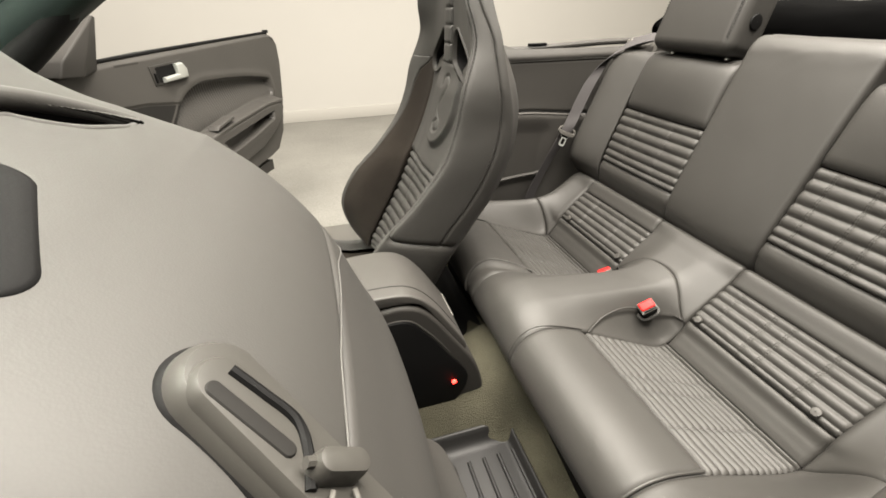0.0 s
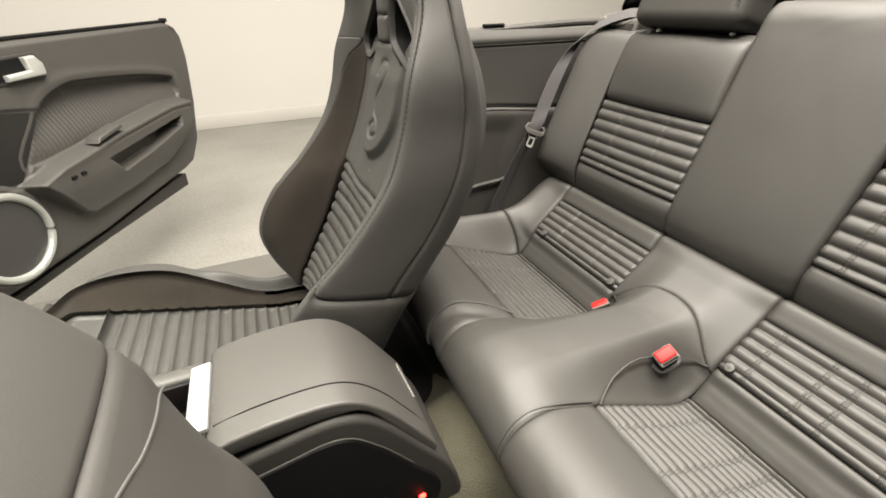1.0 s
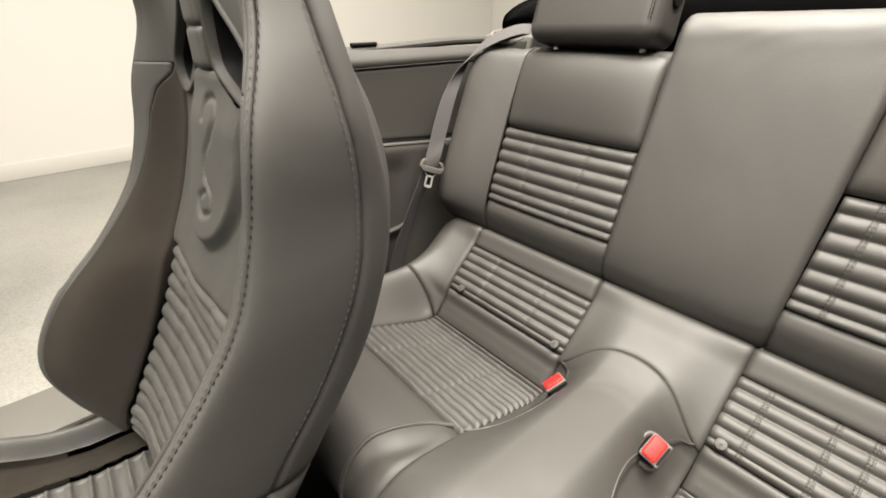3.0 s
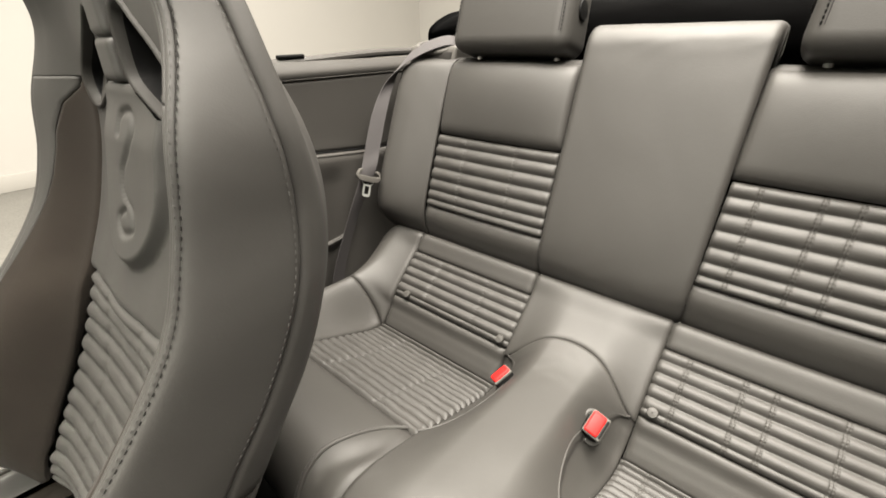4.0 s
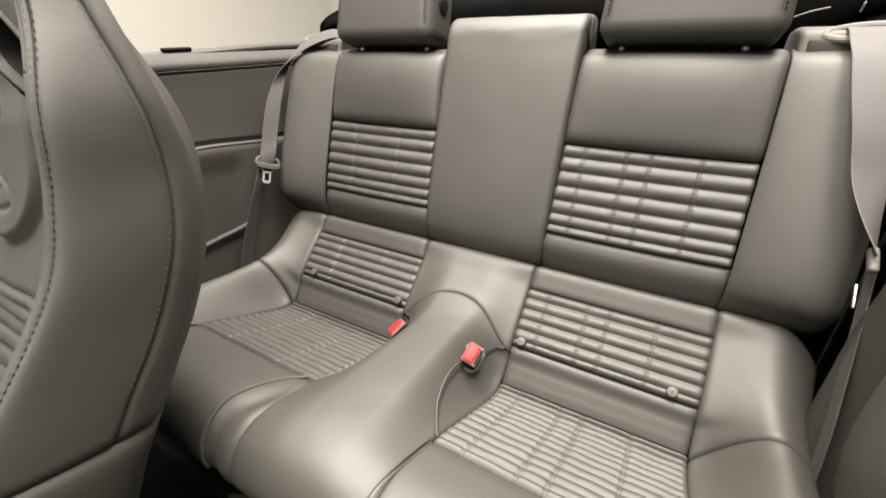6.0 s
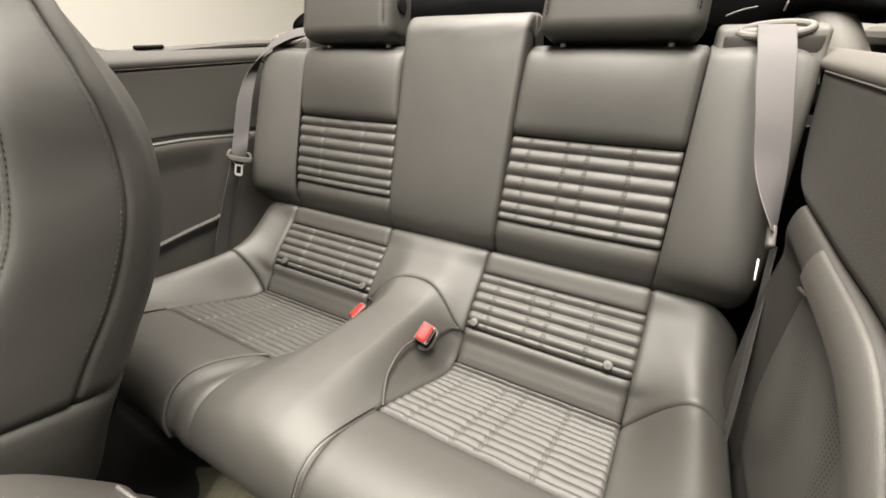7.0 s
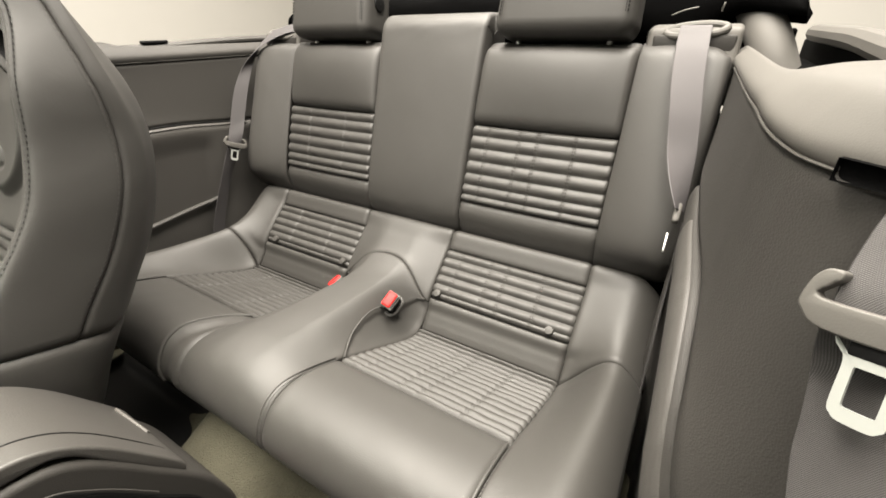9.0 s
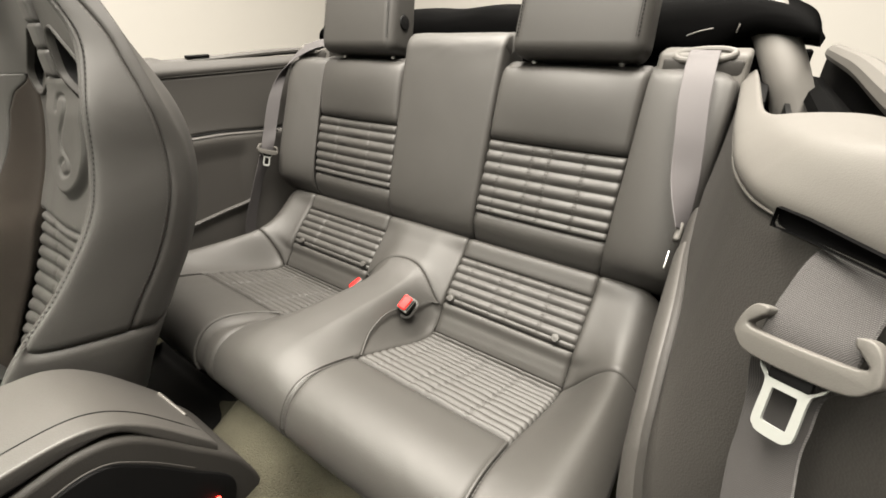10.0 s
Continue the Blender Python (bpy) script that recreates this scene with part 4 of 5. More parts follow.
kill = (inside_f(C @ E1, C @ E2, flat) > 0) & near_
bmesh.ops.delete(bm, geom=[f for f, k in zip(fs, kill) if k], context="FACES")
bm.to_mesh(shoulder.data)
bm.free()
mid_ = slot.mean(0)
nl = len(slot)
loops = [slot + SN * 0.0015 + (slot - mid_) * 0.03, slot + SN * 0.001, slot + (mid_ - slot) * 0.04 - SN * 0.010, slot + (mid_ - slot) * 0.10 - SN * 0.050]
# the cut is closed with a black sheet for the shade within
sheet("belt_opening", np.vstack(loops).tolist(), [(a * nl + i, a * nl + (i + 1) % nl, (a + 1) * nl + (i + 1) % nl, (a + 1) * nl + i) for a in range(3) for i in range(nl)] + [list(range(3 * nl, 4 * nl))], BLACK, driver_seat, "belt opening, its inner shade put in as black")
part("opening_lip", tube(smooth_line([(-1.0080, -0.350, 1.0600), (-1.0028, -0.3197, 1.0558), (-0.9980, -0.3105, 1.0512), (-0.9923, -0.3008, 1.0457), (-0.9868, -0.2895, 1.0405), (-0.9802, -0.2745, 1.0350), (-0.9750, -0.2530, 1.0298), (-0.9715, -0.2310, 1.0247), (-0.9745, -0.2080, 1.0215)], 60) + np.array([-0.0006, 0.0, -0.0008]), 0.0042, 12), LEATHER_SEAT, driver_seat, "leather lip of the opening")
part("opening_lip", tube(UP + SN * -0.002 + np.array([-0.0048, 0.0048, 0.0030]), 0.0082, 12), LEATHER_SEAT, driver_seat, "leather lip of the opening")

# ---- centre console ----
console = thing("centre_console", (-0.85, 0, 0.26), "charcoal plastic centre console with a padded armrest lid", "console")
part("body", extrude_y(smooth_loop([(-1.45, 0.30), (-1.45, 0.57), (-1.2, 0.585), (-0.90, 0.600), (-0.86, 0.632), (-0.78, 0.649), (-0.725, 0.652), (-0.683, 0.630), (-0.636, 0.562), (-0.584, 0.470), (-0.570, 0.37), (-0.62, 0.28), (-1.0, 0.28)], 120), -0.078, 0.094, 0.012, 4), TRIM, console)
part("lid_core", extrude_y([(-0.86, 0.630), (-0.86, 0.652), (-0.735, 0.660), (-0.695, 0.640), (-0.640, 0.545), (-0.66, 0.53)], -0.066, 0.082, 0.002), BLACK, console, "dark gap under the lid")
lid = part("armrest_lid", extrude_y(smooth_loop([(-0.850, 0.652), (-0.850, 0.668), (-0.80, 0.677), (-0.735, 0.677), (-0.698, 0.664), (-0.666, 0.632), (-0.634, 0.582), (-0.606, 0.530), (-0.617, 0.521), (-0.656, 0.587), (-0.691, 0.643), (-0.73, 0.6555), (-0.80, 0.654)], 120), -0.072, 0.088, 0.009, 4), TRIM_SOFT, console, "padded charcoal armrest lid")
part("lid_seam", tube(smooth_line([(x, -0.040, z) for x, z in ((-0.848, 0.6690), (-0.80, 0.6770), (-0.735, 0.6768), (-0.698, 0.6640), (-0.666, 0.6320), (-0.634, 0.5820), (-0.612, 0.542))], 60), 0.0011, 6), BLACK, lid)
part("lid_lip", rbox(-0.6120, 0.040, 0.545, 0.004, 0.066, 0.008, 0.0015, 2, 1, Euler((radians(14), radians(-24), 0)).to_matrix()), CAP, lid, "pale lid lip")
part("latch", rbox(-0.864, 0.010, 0.667, 0.023, 0.104, 0.008, 0.002, 3, 1, Euler((0, radians(-6), 0)).to_matrix()), STEEL, lid, "dull metal latch plate")
part("bin_wall", rbox(-0.96, -0.060, 0.620, 0.19, 0.034, 0.064, 0.008, 3), TRIM_SOFT, console)
part("bin_wall", rbox(-0.96, 0.080, 0.620, 0.19, 0.026, 0.064, 0.008, 3), TRIM_SOFT, console)
part("bin_wall", rbox(-1.055, 0.010, 0.622, 0.12, 0.160, 0.060, 0.010, 3), TRIM_SOFT, console)
# black sheets inside the bin stand in for the shade in it
part("bin_shade", rbox(-0.93, 0.0635, 0.618, 0.15, 0.008, 0.060, 0.002, 2), BLACK, console, "black sheet for the shade on the bin's inner wall")
part("bin_shade", rbox(-0.995, 0.010, 0.618, 0.008, 0.110, 0.060, 0.002, 2), BLACK, console, "black sheet for the shade on the bin's inner wall")
part("bin_shade", rbox(-0.93, 0.010, 0.600, 0.14, 0.106, 0.010, 0.003, 2), BLACK, console, "black sheet for the shade at the bottom of the bin")
part("side_cover", extrude_y(smooth_loop([(-1.12, 0.34), (-1.12, 0.56), (-0.95, 0.592), (-0.804, 0.617), (-0.728, 0.624), (-0.690, 0.590), (-0.650, 0.530), (-0.606, 0.455), (-0.632, 0.39), (-0.69, 0.355), (-0.9, 0.33)], 100), -0.0835, -0.075, 0.003, 2), BLACK, console, "matt black side cover")
part("cover_trim", tube(smooth_line([(-1.0, -0.0825, 0.588), (-0.804, -0.0825, 0.621), (-0.728, -0.0825, 0.629), (-0.686, -0.0825, 0.593), (-0.644, -0.0825, 0.530)], 50), 0.0009, 6), TRIM_SOFT, console)
part("indicator_lamp", disc((-0.6360, -0.0845, 0.4460), (0, -1, 0), 0.0052, 0.003, dome=0.002), LED, console, "glowing red indicator lamp")
packet = part("red_packet", rbox(-0.902, 0.002, 0.6125, 0.022, 0.050, 0.014, 0.003, 2, 1, Euler((0, 0, radians(24))).to_matrix()), RED, None)
tagged(packet, "small red packet lying in the open console bin", "packet")

# ---- side trim ----
EDGE_L = [(-0.66, 0.735), (-0.60, 0.735), (-0.53, 0.690), (-0.475, 0.653), (-0.438, 0.624), (-0.417, 0.600), (-0.39, 0.587), (-0.339, 0.573), (-0.25, 0.567), (-0.17, 0.564), (-0.10, 0.562), (0.08, 0.557), (0.20, 0.552)]
EDGE_R = [(-0.66, 0.745), (-0.60, 0.722), (-0.52, 0.682), (-0.46, 0.655), (-0.41, 0.635), (-0.35, 0.622), (-0.25, 0.612), (-0.10, 0.605), (0.08, 0.600), (0.20, 0.598)]


def quarter(s, edge, label, x0):
    q = thing("side_trim", (-0.2, s * 0.62, 0.30), label, "trim panel", "side trims")
    fl = s
    kx = [e[0] for e in edge]
    ky = [e[1] for e in edge]
    yb = lambda x: np.interp(x, kx, ky)

    def along(A, x1=0.18):
        x = x0 + (x1 - x0) * A
        w = 0.02
        return x, (yb(x - w) + 2 * yb(x) + yb(x + w)) / 4

    L_SIDE = s < 0

    def soft(x, px, py):
        k = lambda q: np.interp(q, px, py)
        return (k(x - 0.02) + k(x) + k(x + 0.02)) / 3

    def low_y(x):
        if L_SIDE:
            return soft(x, [-0.66, -0.58, -0.52, -0.485, -0.465, -0.45, -0.40, -0.325, -0.22, -0.10, 0.0, 0.2], [0.725, 0.690, 0.645, 0.605, 0.588, 0.580, 0.574, 0.571, 0.560, 0.554, 0.552, 0.552])
        return soft(x, [-0.66, -0.60, -0.55, -0.50, -0.45, -0.38, -0.2, 0.0, 0.1, 0.2], [0.766, 0.726, 0.674, 0.632, 0.608, 0.600, 0.599, 0.598, 0.586, 0.581])

    def low_z(x):
        if L_SIDE:
            return soft(x, [-0.66, -0.54, -0.50, -0.475, -0.455, -0.435, -0.40, -0.35, -0.30, -0.22, -0.10, 0.2], [0.42, 0.46, 0.56, 0.64, 0.694, 0.729, 0.768, 0.804, 0.815, 0.821, 0.827, 0.83])
        return soft(x, [-0.5, -0.14, 0.0, 0.2], [0.825, 0.812, 0.796, 0.785])

    sag = lambda x: 0.010 * step(-0.27, -0.41, x) if L_SIDE else 0 * x

    def up_F(A, B):
        x, y = along(A, np.interp(B, [0, 0.06, 0.24, 0.59, 1], [-0.065, -0.010, 0.032, 0.080, 0.115]) if L_SIDE else 0.18)
        yl, zl = low_y(x), low_z(x)
        return np.stack([x, s * (yl + (y + 0.006 - yl) * B ** 0.6), zl + (0.956 - sag(x) - zl) * B], -1)

    patch("upper_panel", up_F, 90, 24, VINYL, q, dip=0.002, wide=0.005, flip=fl)
    xj = np.linspace(x0 + 0.02, 0.16, 60)
    if not L_SIDE:
        part("panel_joint", tube([(x, s * (float(low_y(x)) + 0.001), float(low_z(x)) - 0.002) for x in xj], 0.0014, 6), BLACK, q)
    part("edge_seam", tube([(x, s * (y + 0.004), 0.9570 - float(sag(x))) for x, y in zip(*along(np.linspace(0.02, 0.98, 80), 0.11 if L_SIDE else 0.18))], 0.0012, 6), CAP, q)

    def arm_y(x):
        if L_SIDE:
            return soft(x, [-0.66, -0.58, -0.52, -0.485, -0.465, -0.45, -0.40, -0.34, -0.20, -0.10, 0.0, 0.1], [0.715, 0.678, 0.632, 0.592, 0.575, 0.566, 0.560, 0.555, 0.549, 0.547, 0.548, 0.556])
        return low_y(x) - 0.010

    def low_F(A, B):
        x, y = along(A, -0.075 if L_SIDE else 0.18)
        zt = low_z(x) - 0.004
        z = 0.30 + (zt - 0.30) * B
        b = np.clip((zt - z) / (0.030 if L_SIDE else 0.022), 0, 1)
        arm = np.sqrt(np.clip(1 - (1 - b) ** 2, 0, 1))
        ya, y = arm_y(x), low_y(x) + 0.004
        fall = step(0.030 if L_SIDE else 0.020, 0.075, zt - z)
        inner = step(-0.56, -0.47, x) * (1 - step(-0.10, -0.05, x + 0.15 * (0.82 - z))) * fall
        return np.stack([x, s * (y - (y - ya) * arm + (0.030 if L_SIDE else 0.008) * inner), z], -1)

    # driver's side takes the darker trim, standing in for shade low in the cabin
    patch("lower_panel", low_F, 140, 160, TRIM if L_SIDE else TRIM_SOFT, q, dip=0.0, flip=fl)

    part("inner_panel", extrude_y([(-0.44, 0.28), (-0.44, 0.918), (0.62, 0.918), (0.62, 0.28)], s * 0.632, s * 0.640), BLACK, q, "dark inner body panel")
    if not L_SIDE:
        part("panel_lip", tube([(x, s * (float(low_y(x)) - 0.004), float(low_z(x)) - 0.010) for x in np.linspace(-0.40, 0.03, 40)], 0.0045, 8), TRIM_SOFT, q)
        part("map_ledge", tube(smooth_line([(-0.316, 0.590, 0.581), (-0.196, 0.590, 0.593), (-0.098, 0.588, 0.603), (-0.068, 0.592, 0.633)], 24), 0.006, 8), TRIM_SOFT, q)
    if L_SIDE:

        def roll_F(A, B):
            x = -0.52 + 0.335 * A
            zt = low_z(x) - 0.004
            b = 0.06 + 1.25 * B
            arm = np.sqrt(np.clip(1 - (1 - np.minimum(b, 1)) ** 2, 0, 1))
            y = low_y(x) + 0.004
            return np.stack([x, s * (y - (y - arm_y(x)) * arm - 0.002), zt - 0.030 * b], -1)

        patch("armrest_roll", roll_F, 90, 24, DOOR_VINYL, q, "smooth grey armrest roll", dip=0.002, wide=0.004, flip=-fl, skirt=0.006)
        RX, RZ = [-0.375, -0.365, -0.350, -0.325, -0.27, -0.20, -0.12], [0.60, 0.68, 0.718, 0.742, 0.756, 0.754, 0.736]

        def gr_F(A, B):
            x = -0.375 + 0.255 * A
            return np.stack([x, s * (arm_y(x) + 0.0285 - 0.004 * np.sin(np.pi * B)), 0.480 + (np.interp(x, RX, RZ) - 0.480) * B], -1)

        patch("speaker_grille", gr_F, 60, 30, GRILLE, q, "perforated charcoal speaker grille", dip=0.004, wide=0.008, flip=fl)
        part("grille_rim", tube(smooth_line([(x, s * (float(arm_y(x)) + 0.0225), z) for x, z in zip(RX, RZ)], 50), 0.0022, 6), CAP, q)

    def cap_F(A, B):
        x, y = along(A)
        c = catmull([(0.010, 0.953), (0.003, 0.960), (0.003, 0.969), (0.012, 0.979), (0.028, 0.990), (0.054, 1.000), (0.085, 1.000), (0.105, 0.990), (0.110, 0.930)], 8 * B)
        wide = np.clip((0.685 - y) / 0.11, 0.35, 1.0)
        off = np.where(c[..., 0] > 0, c[..., 0] * wide, c[..., 0])
        z = c[..., 1] - (0.006 if L_SIDE else 0.0) * step(0.02, 0.06, off) - 0.085 * (step(-0.30, -0.20, x) if L_SIDE else step(-0.24, -0.10, x)) * step(0.018, 0.045, off)
        return np.stack([x, s * (y + off), z - sag(x) * (1 - step(0.0, 0.03, off))], -1)

    patch("sill_cap", cap_F, 90, 50, CAP if L_SIDE else VINYL, q, "smooth grey plastic sill cap", dip=0.0, flip=fl)
    part("opening_lining", rbox(0.27, s * 0.712, 0.925, 0.92, 0.010, 0.105, 0.003, 1), SOFTTOP, q, "dark quarter window opening")
    part("linkage_well", rbox(0.03, s * 0.668, 0.895, 0.42, 0.07, 0.03, 0.006, 2), SOFTTOP, q, "dark roof linkage well")
    xs, ys = along(np.linspace(0.0, 1.0, 40))
    part("outer_rail", tube([(x, s * max(0.700, y + 0.075), 0.982 + 0.012 * step(-0.2, 0.2, x)) for x, y in zip(np.linspace(x0, 0.55, 40), yb(np.linspace(x0, 0.55, 40)))], 0.016 if L_SIDE else 0.010, 10), CAP if L_SIDE else TRIM_SOFT, q, "pale outer rail")
    part("window_slot", tube([(x, s * max(0.680, y + 0.055), 0.928 if L_SIDE else 0.955) for x, y in zip(np.linspace(x0, 0.5, 40), yb(np.linspace(x0, 0.5, 40)))], 0.022, 8), SOFTTOP, q, "black window slot")
    if not L_SIDE:
        part("rail_end", rbox(-0.10, s * 0.695, 0.996, 0.065, 0.012, 0.008, 0.003, 3), BLACK, q)
    return q


quarter(1, EDGE_R, "charcoal moulded side trim panel with armrest and speaker, passenger side", -0.47)
trim_l = quarter(-1, EDGE_L, "charcoal moulded side trim panel with armrest and speaker, driver side", -0.66)
part("rear_closing_panel", rbox(0.205, -0.52, 0.56, 0.012, 0.22, 0.62, 0.003, 1), BLACK, trim_l, "dark inner body panel")
SLOT_X, SLOT_Y = [-0.530, -0.475, -0.438, -0.416], [0.682, 0.650, 0.622, 0.5985]


def slot_F(A, B):
    x = -0.4250 - 0.060 * A
    return np.stack([x, -(np.interp(x, SLOT_X, SLOT_Y) - 0.0015), 0.9440 + 0.005 * A + (0.0125 - 0.005 * A) * B], -1)


slot_part = patch("belt_slot", slot_F, 20, 4, SOFTTOP, trim_l, "dark belt slot", dip=0, skirt=0.004, flip=-1)
part("slot_lip", tube(smooth_line([(-0.4240, -0.6055, 0.9545), (-0.4250, -0.6070, 0.9460), (-0.4290, -0.6110, 0.9435), (-0.438, -0.6200, 0.9440), (-0.460, -0.6370, 0.9460), (-0.485, -0.6545, 0.9485)], 40), 0.0012, 6), VINYL, slot_part)

# ---- behind the rear seat ----
soft_top = thing("folded_soft_top", (0.45, 0, 0.9), "black canvas convertible roof folded into its well", "convertible roof")


def rim_F(A, B):
    y = (-0.656 + 1.312 * A) * (1 - 0.13 * step(0.15, 0.75, B))
    ay = np.abs(y)
    e = np.clip((ay - 0.40) / 0.262, 0, 1)
    zb = 0.985 + 0.046 * step(0.46, 0.56, ay) - 0.008 * e**4
    zt = 1.098 - 0.008 * e - 0.054 * e**5
    c = catmull([(0.440, 0.0), (0.388, 0.10), (0.372, 0.50), (0.382, 0.88), (0.42, 1.02), (0.55, 1.06), (0.75, 0.80), (0.95, 0.10), (0.97, -0.5)], 8 * B)
    x = c[..., 0] - 0.088 * e**1.5 * (1 - 0.5 * B) + 0.004 * np.sin(y * 31 + 3 * B)
    z = zb + (zt - zb) * c[..., 1] + 0.003 * np.sin(y * 23) * (1 - e) * step(0.1, 0.4, B)
    return np.stack([x, y, z], -1)


patch("canvas", rim_F, 90, 60, SOFTTOP, soft_top, dip=0, flip=1, uneven=0.0007)
for y0, z0, y1, z1 in ((-0.435, 1.031, -0.480, 1.044), (-0.521, 1.036, -0.523, 1.051)):
    part("linkage", tube(smooth_line([(0.345, y0, z0), (0.343, (y0 + y1) / 2, (z0 + z1) / 2 + 0.002), (0.345, y1, z1)], 8), 0.0016, 6), CAP, soft_top, "small bright roof linkage")
part("well", extrude_y([(0.215, 0.90), (0.215, 0.93), (0.30, 0.945), (0.44, 0.96), (0.46, 1.06), (0.50, 1.06), (0.50, 0.88)], -0.60, 0.60, 0.004), BLACK, soft_top, "black roof well")


def belt_tower(s):
    t = thing("belt_tower", (0.16, s * 0.5, 0.9), "grey moulded seat belt tower behind the rear backrest", "belt tower", "belt towers")
    part("tower_body", extrude_y(smooth_loop([(0.125, 0.90), (0.130, 0.992), (0.150, 1.013), (0.235, 1.013), (0.265, 0.992), (0.27, 0.90)], 40), s * 0.425, s * 0.562, 0.008, 3), CAP, t)
    loop = [(0.137 + 0.012 * math.sin(k), s * 0.495 + 0.043 * math.cos(k), 1.007 + 0.008 * math.sin(k) + 0.003 * s * math.cos(k)) for k in np.linspace(0, 2 * math.pi, 40)]
    part("belt_guide", tube(loop, 0.0058, 10), CAP, t, "grey plastic belt guide loop")
    part("guide_recess", rbox(0.132, s * 0.495, 0.984, 0.012, 0.120, 0.034, 0.005, 2), TRIM, t)
    P = smooth_line([(0.470, s * 0.560, 1.070), (0.425, s * 0.574, 1.048), (0.375, s * 0.594, 1.014), (0.345, s * 0.622, 0.962), (0.336, s * 0.650, 0.906), (0.330, s * 0.686, 0.850)], 30)
    sl = part("hinge_sleeve", tube(P, 0.036, 28), SLEEVE, t, "soft grey hinge sleeve")
    part("sleeve_seam", tube(P + np.array([-0.0310, s * 0.0180, 0.0]), 0.0012, 6), BOARD, sl)
    part("hinge_backing", rbox(0.420, s * 0.590, 0.930, 0.020, 0.130, 0.150, 0.004, 1), SOFTTOP, t, "dark backing behind the hinge")


belt_tower(1)
belt_tower(-1)

# ---- passenger door ----
door = thing("car_door", (-1.51, 0.765, 0.32), "charcoal trimmed car door standing wide open", "car door")
DD = Vector((0.3700, 0.9290, 0))
DN = Vector((0.9290, -0.3700, 0))
DP = Vector((-1.158, 1.6475, 0))


def dpt(a, z, out=0.0):
    """A place on the open door: a along it, z up, out towards the cabin side."""
    p = DP + DD * a + DN * out
    return (p.x, p.y, z)


def door_plate(outline, o0, o1, r=0.0):
    bm = bmesh.new()
    lo = [bm.verts.new(dpt(a, z, o0)) for a, z in outline]
    hi = [bm.verts.new(dpt(a, z, o1)) for a, z in outline]
    bm.faces.new(lo), bm.faces.new(hi[::-1])
    n = len(lo)
    for i in range(n):
        bm.faces.new((lo[i], hi[i], hi[(i + 1) % n], lo[(i + 1) % n]))
    bmesh.ops.recalc_face_normals(bm, faces=bm.faces)
    if r:
        hs = set(hi)
        rim = [e for e in bm.edges if e.verts[0] in hs and e.verts[1] in hs]
        bmesh.ops.bevel(bm, geom=rim, offset=r, segments=3, profile=0.5, affect="EDGES", clamp_overlap=True)
    return bm


INS = smooth_loop([(-0.56, 0.67), (-0.47, 0.765), (-0.41, 0.822), (-0.30, 0.852), (-0.18, 0.848), (-0.052, 0.838), (0.10, 0.822), (0.265, 0.793), (0.298, 0.775), (0.290, 0.700), (0.119, 0.705), (-0.20, 0.688), (-0.40, 0.668)], 52)


TOPZ = lambda a: np.interp(a, [-0.95, -0.74, -0.40, 0.38, 0.44, 0.48], [0.965, 0.978, 0.986, 1.0, 0.985, 0.93])
BOTZ = lambda a: np.interp(a, [-0.95, -0.39, 0.17, 0.25, 0.34, 0.41, 0.455, 0.48], [0.385, 0.375, 0.395, 0.405, 0.48, 0.64, 0.80, 0.925])
ARM = [(-0.62, 0.630), (-0.516, 0.655), (-0.379, 0.668), (-0.237, 0.685), (0.119, 0.705), (0.290, 0.696), (0.302, 0.636), (0.191, 0.538), (0.029, 0.480), (-0.205, 0.463), (-0.454, 0.461), (-0.49, 0.479), (-0.546, 0.541), (-0.60, 0.602)]
POC = [(-0.325, 0.612), (-0.144, 0.623), (0.069, 0.636), (0.17, 0.642), (0.160, 0.605), (-0.076, 0.570), (-0.265, 0.550)]


def door_F(A, B):
    a = -0.95 + 1.43 * A
    z0, z1 = BOTZ(a), TOPZ(a)
    z = z0 + (z1 - z0) * B
    e = np.minimum(np.minimum(z - z0, z1 - z), 0.48 - a)
    o = 0.004 - 0.020 * np.clip(1 - e / 0.02, 0, 1) ** 2
    i = inside_f(a, z, INS)
    o = o + 0.003 * np.exp(-(((i + 0.018) / 0.014) ** 2)) - (0.008 + 0.034 * step(0.68, 0.82, z)) * step(-0.002, 0.004, i)
    o = o + np.where(i > 0.012, 0.0022 * np.sin(a * 2 * np.pi / 0.017 + 26 * (z - 0.7)), 0)
    m = inside_f(a, z, ARM)
    o = o + (0.030 + 0.025 * step(0.46, 0.60, z)) * step(-0.004, 0.014, m) - 0.014 * np.exp(-(((m - 0.030) / 0.004) ** 2)) * step(0.64, 0.66, z) * 0.3
    p = inside_f(a, z, POC)
    o = o - (0.046 + 0.030 * step(-0.05, 0.12, a)) * step(-0.002, 0.006, p)
    sp = np.hypot((a + 0.725) / 1.05, z - 0.522)
    o = o + 0.010 * np.exp(-(((sp - 0.128) / 0.012) ** 2))
    tri_ = inside_f(a, z, [(-0.95, 0.86), (-0.60, 0.83), (-0.42, 0.80), (-0.60, 0.62), (-0.95, 0.66)])
    o = o - 0.006 * step(-0.004, 0.006, tri_)
    P = np.stack([DP.x + DD.x * a + DN.x * o, DP.y + DD.y * a + DN.y * o, z], -1)
    return P


patch("inner_panel", door_F, 330, 200, DOOR_VINYL, door, dip=0, flip=1, skirt=0.05)
part("door_shell", door_plate([(-0.95, 0.33), (-0.95, 0.955), (-0.40, 0.978), (0.375, 0.990), (0.435, 0.975), (0.465, 0.925), (0.395, 0.64), (0.325, 0.475), (0.24, 0.395), (0.18, 0.330), (-0.39, 0.345)], -0.16, -0.070, 0.0), PAINT, door, "dark painted door shell")
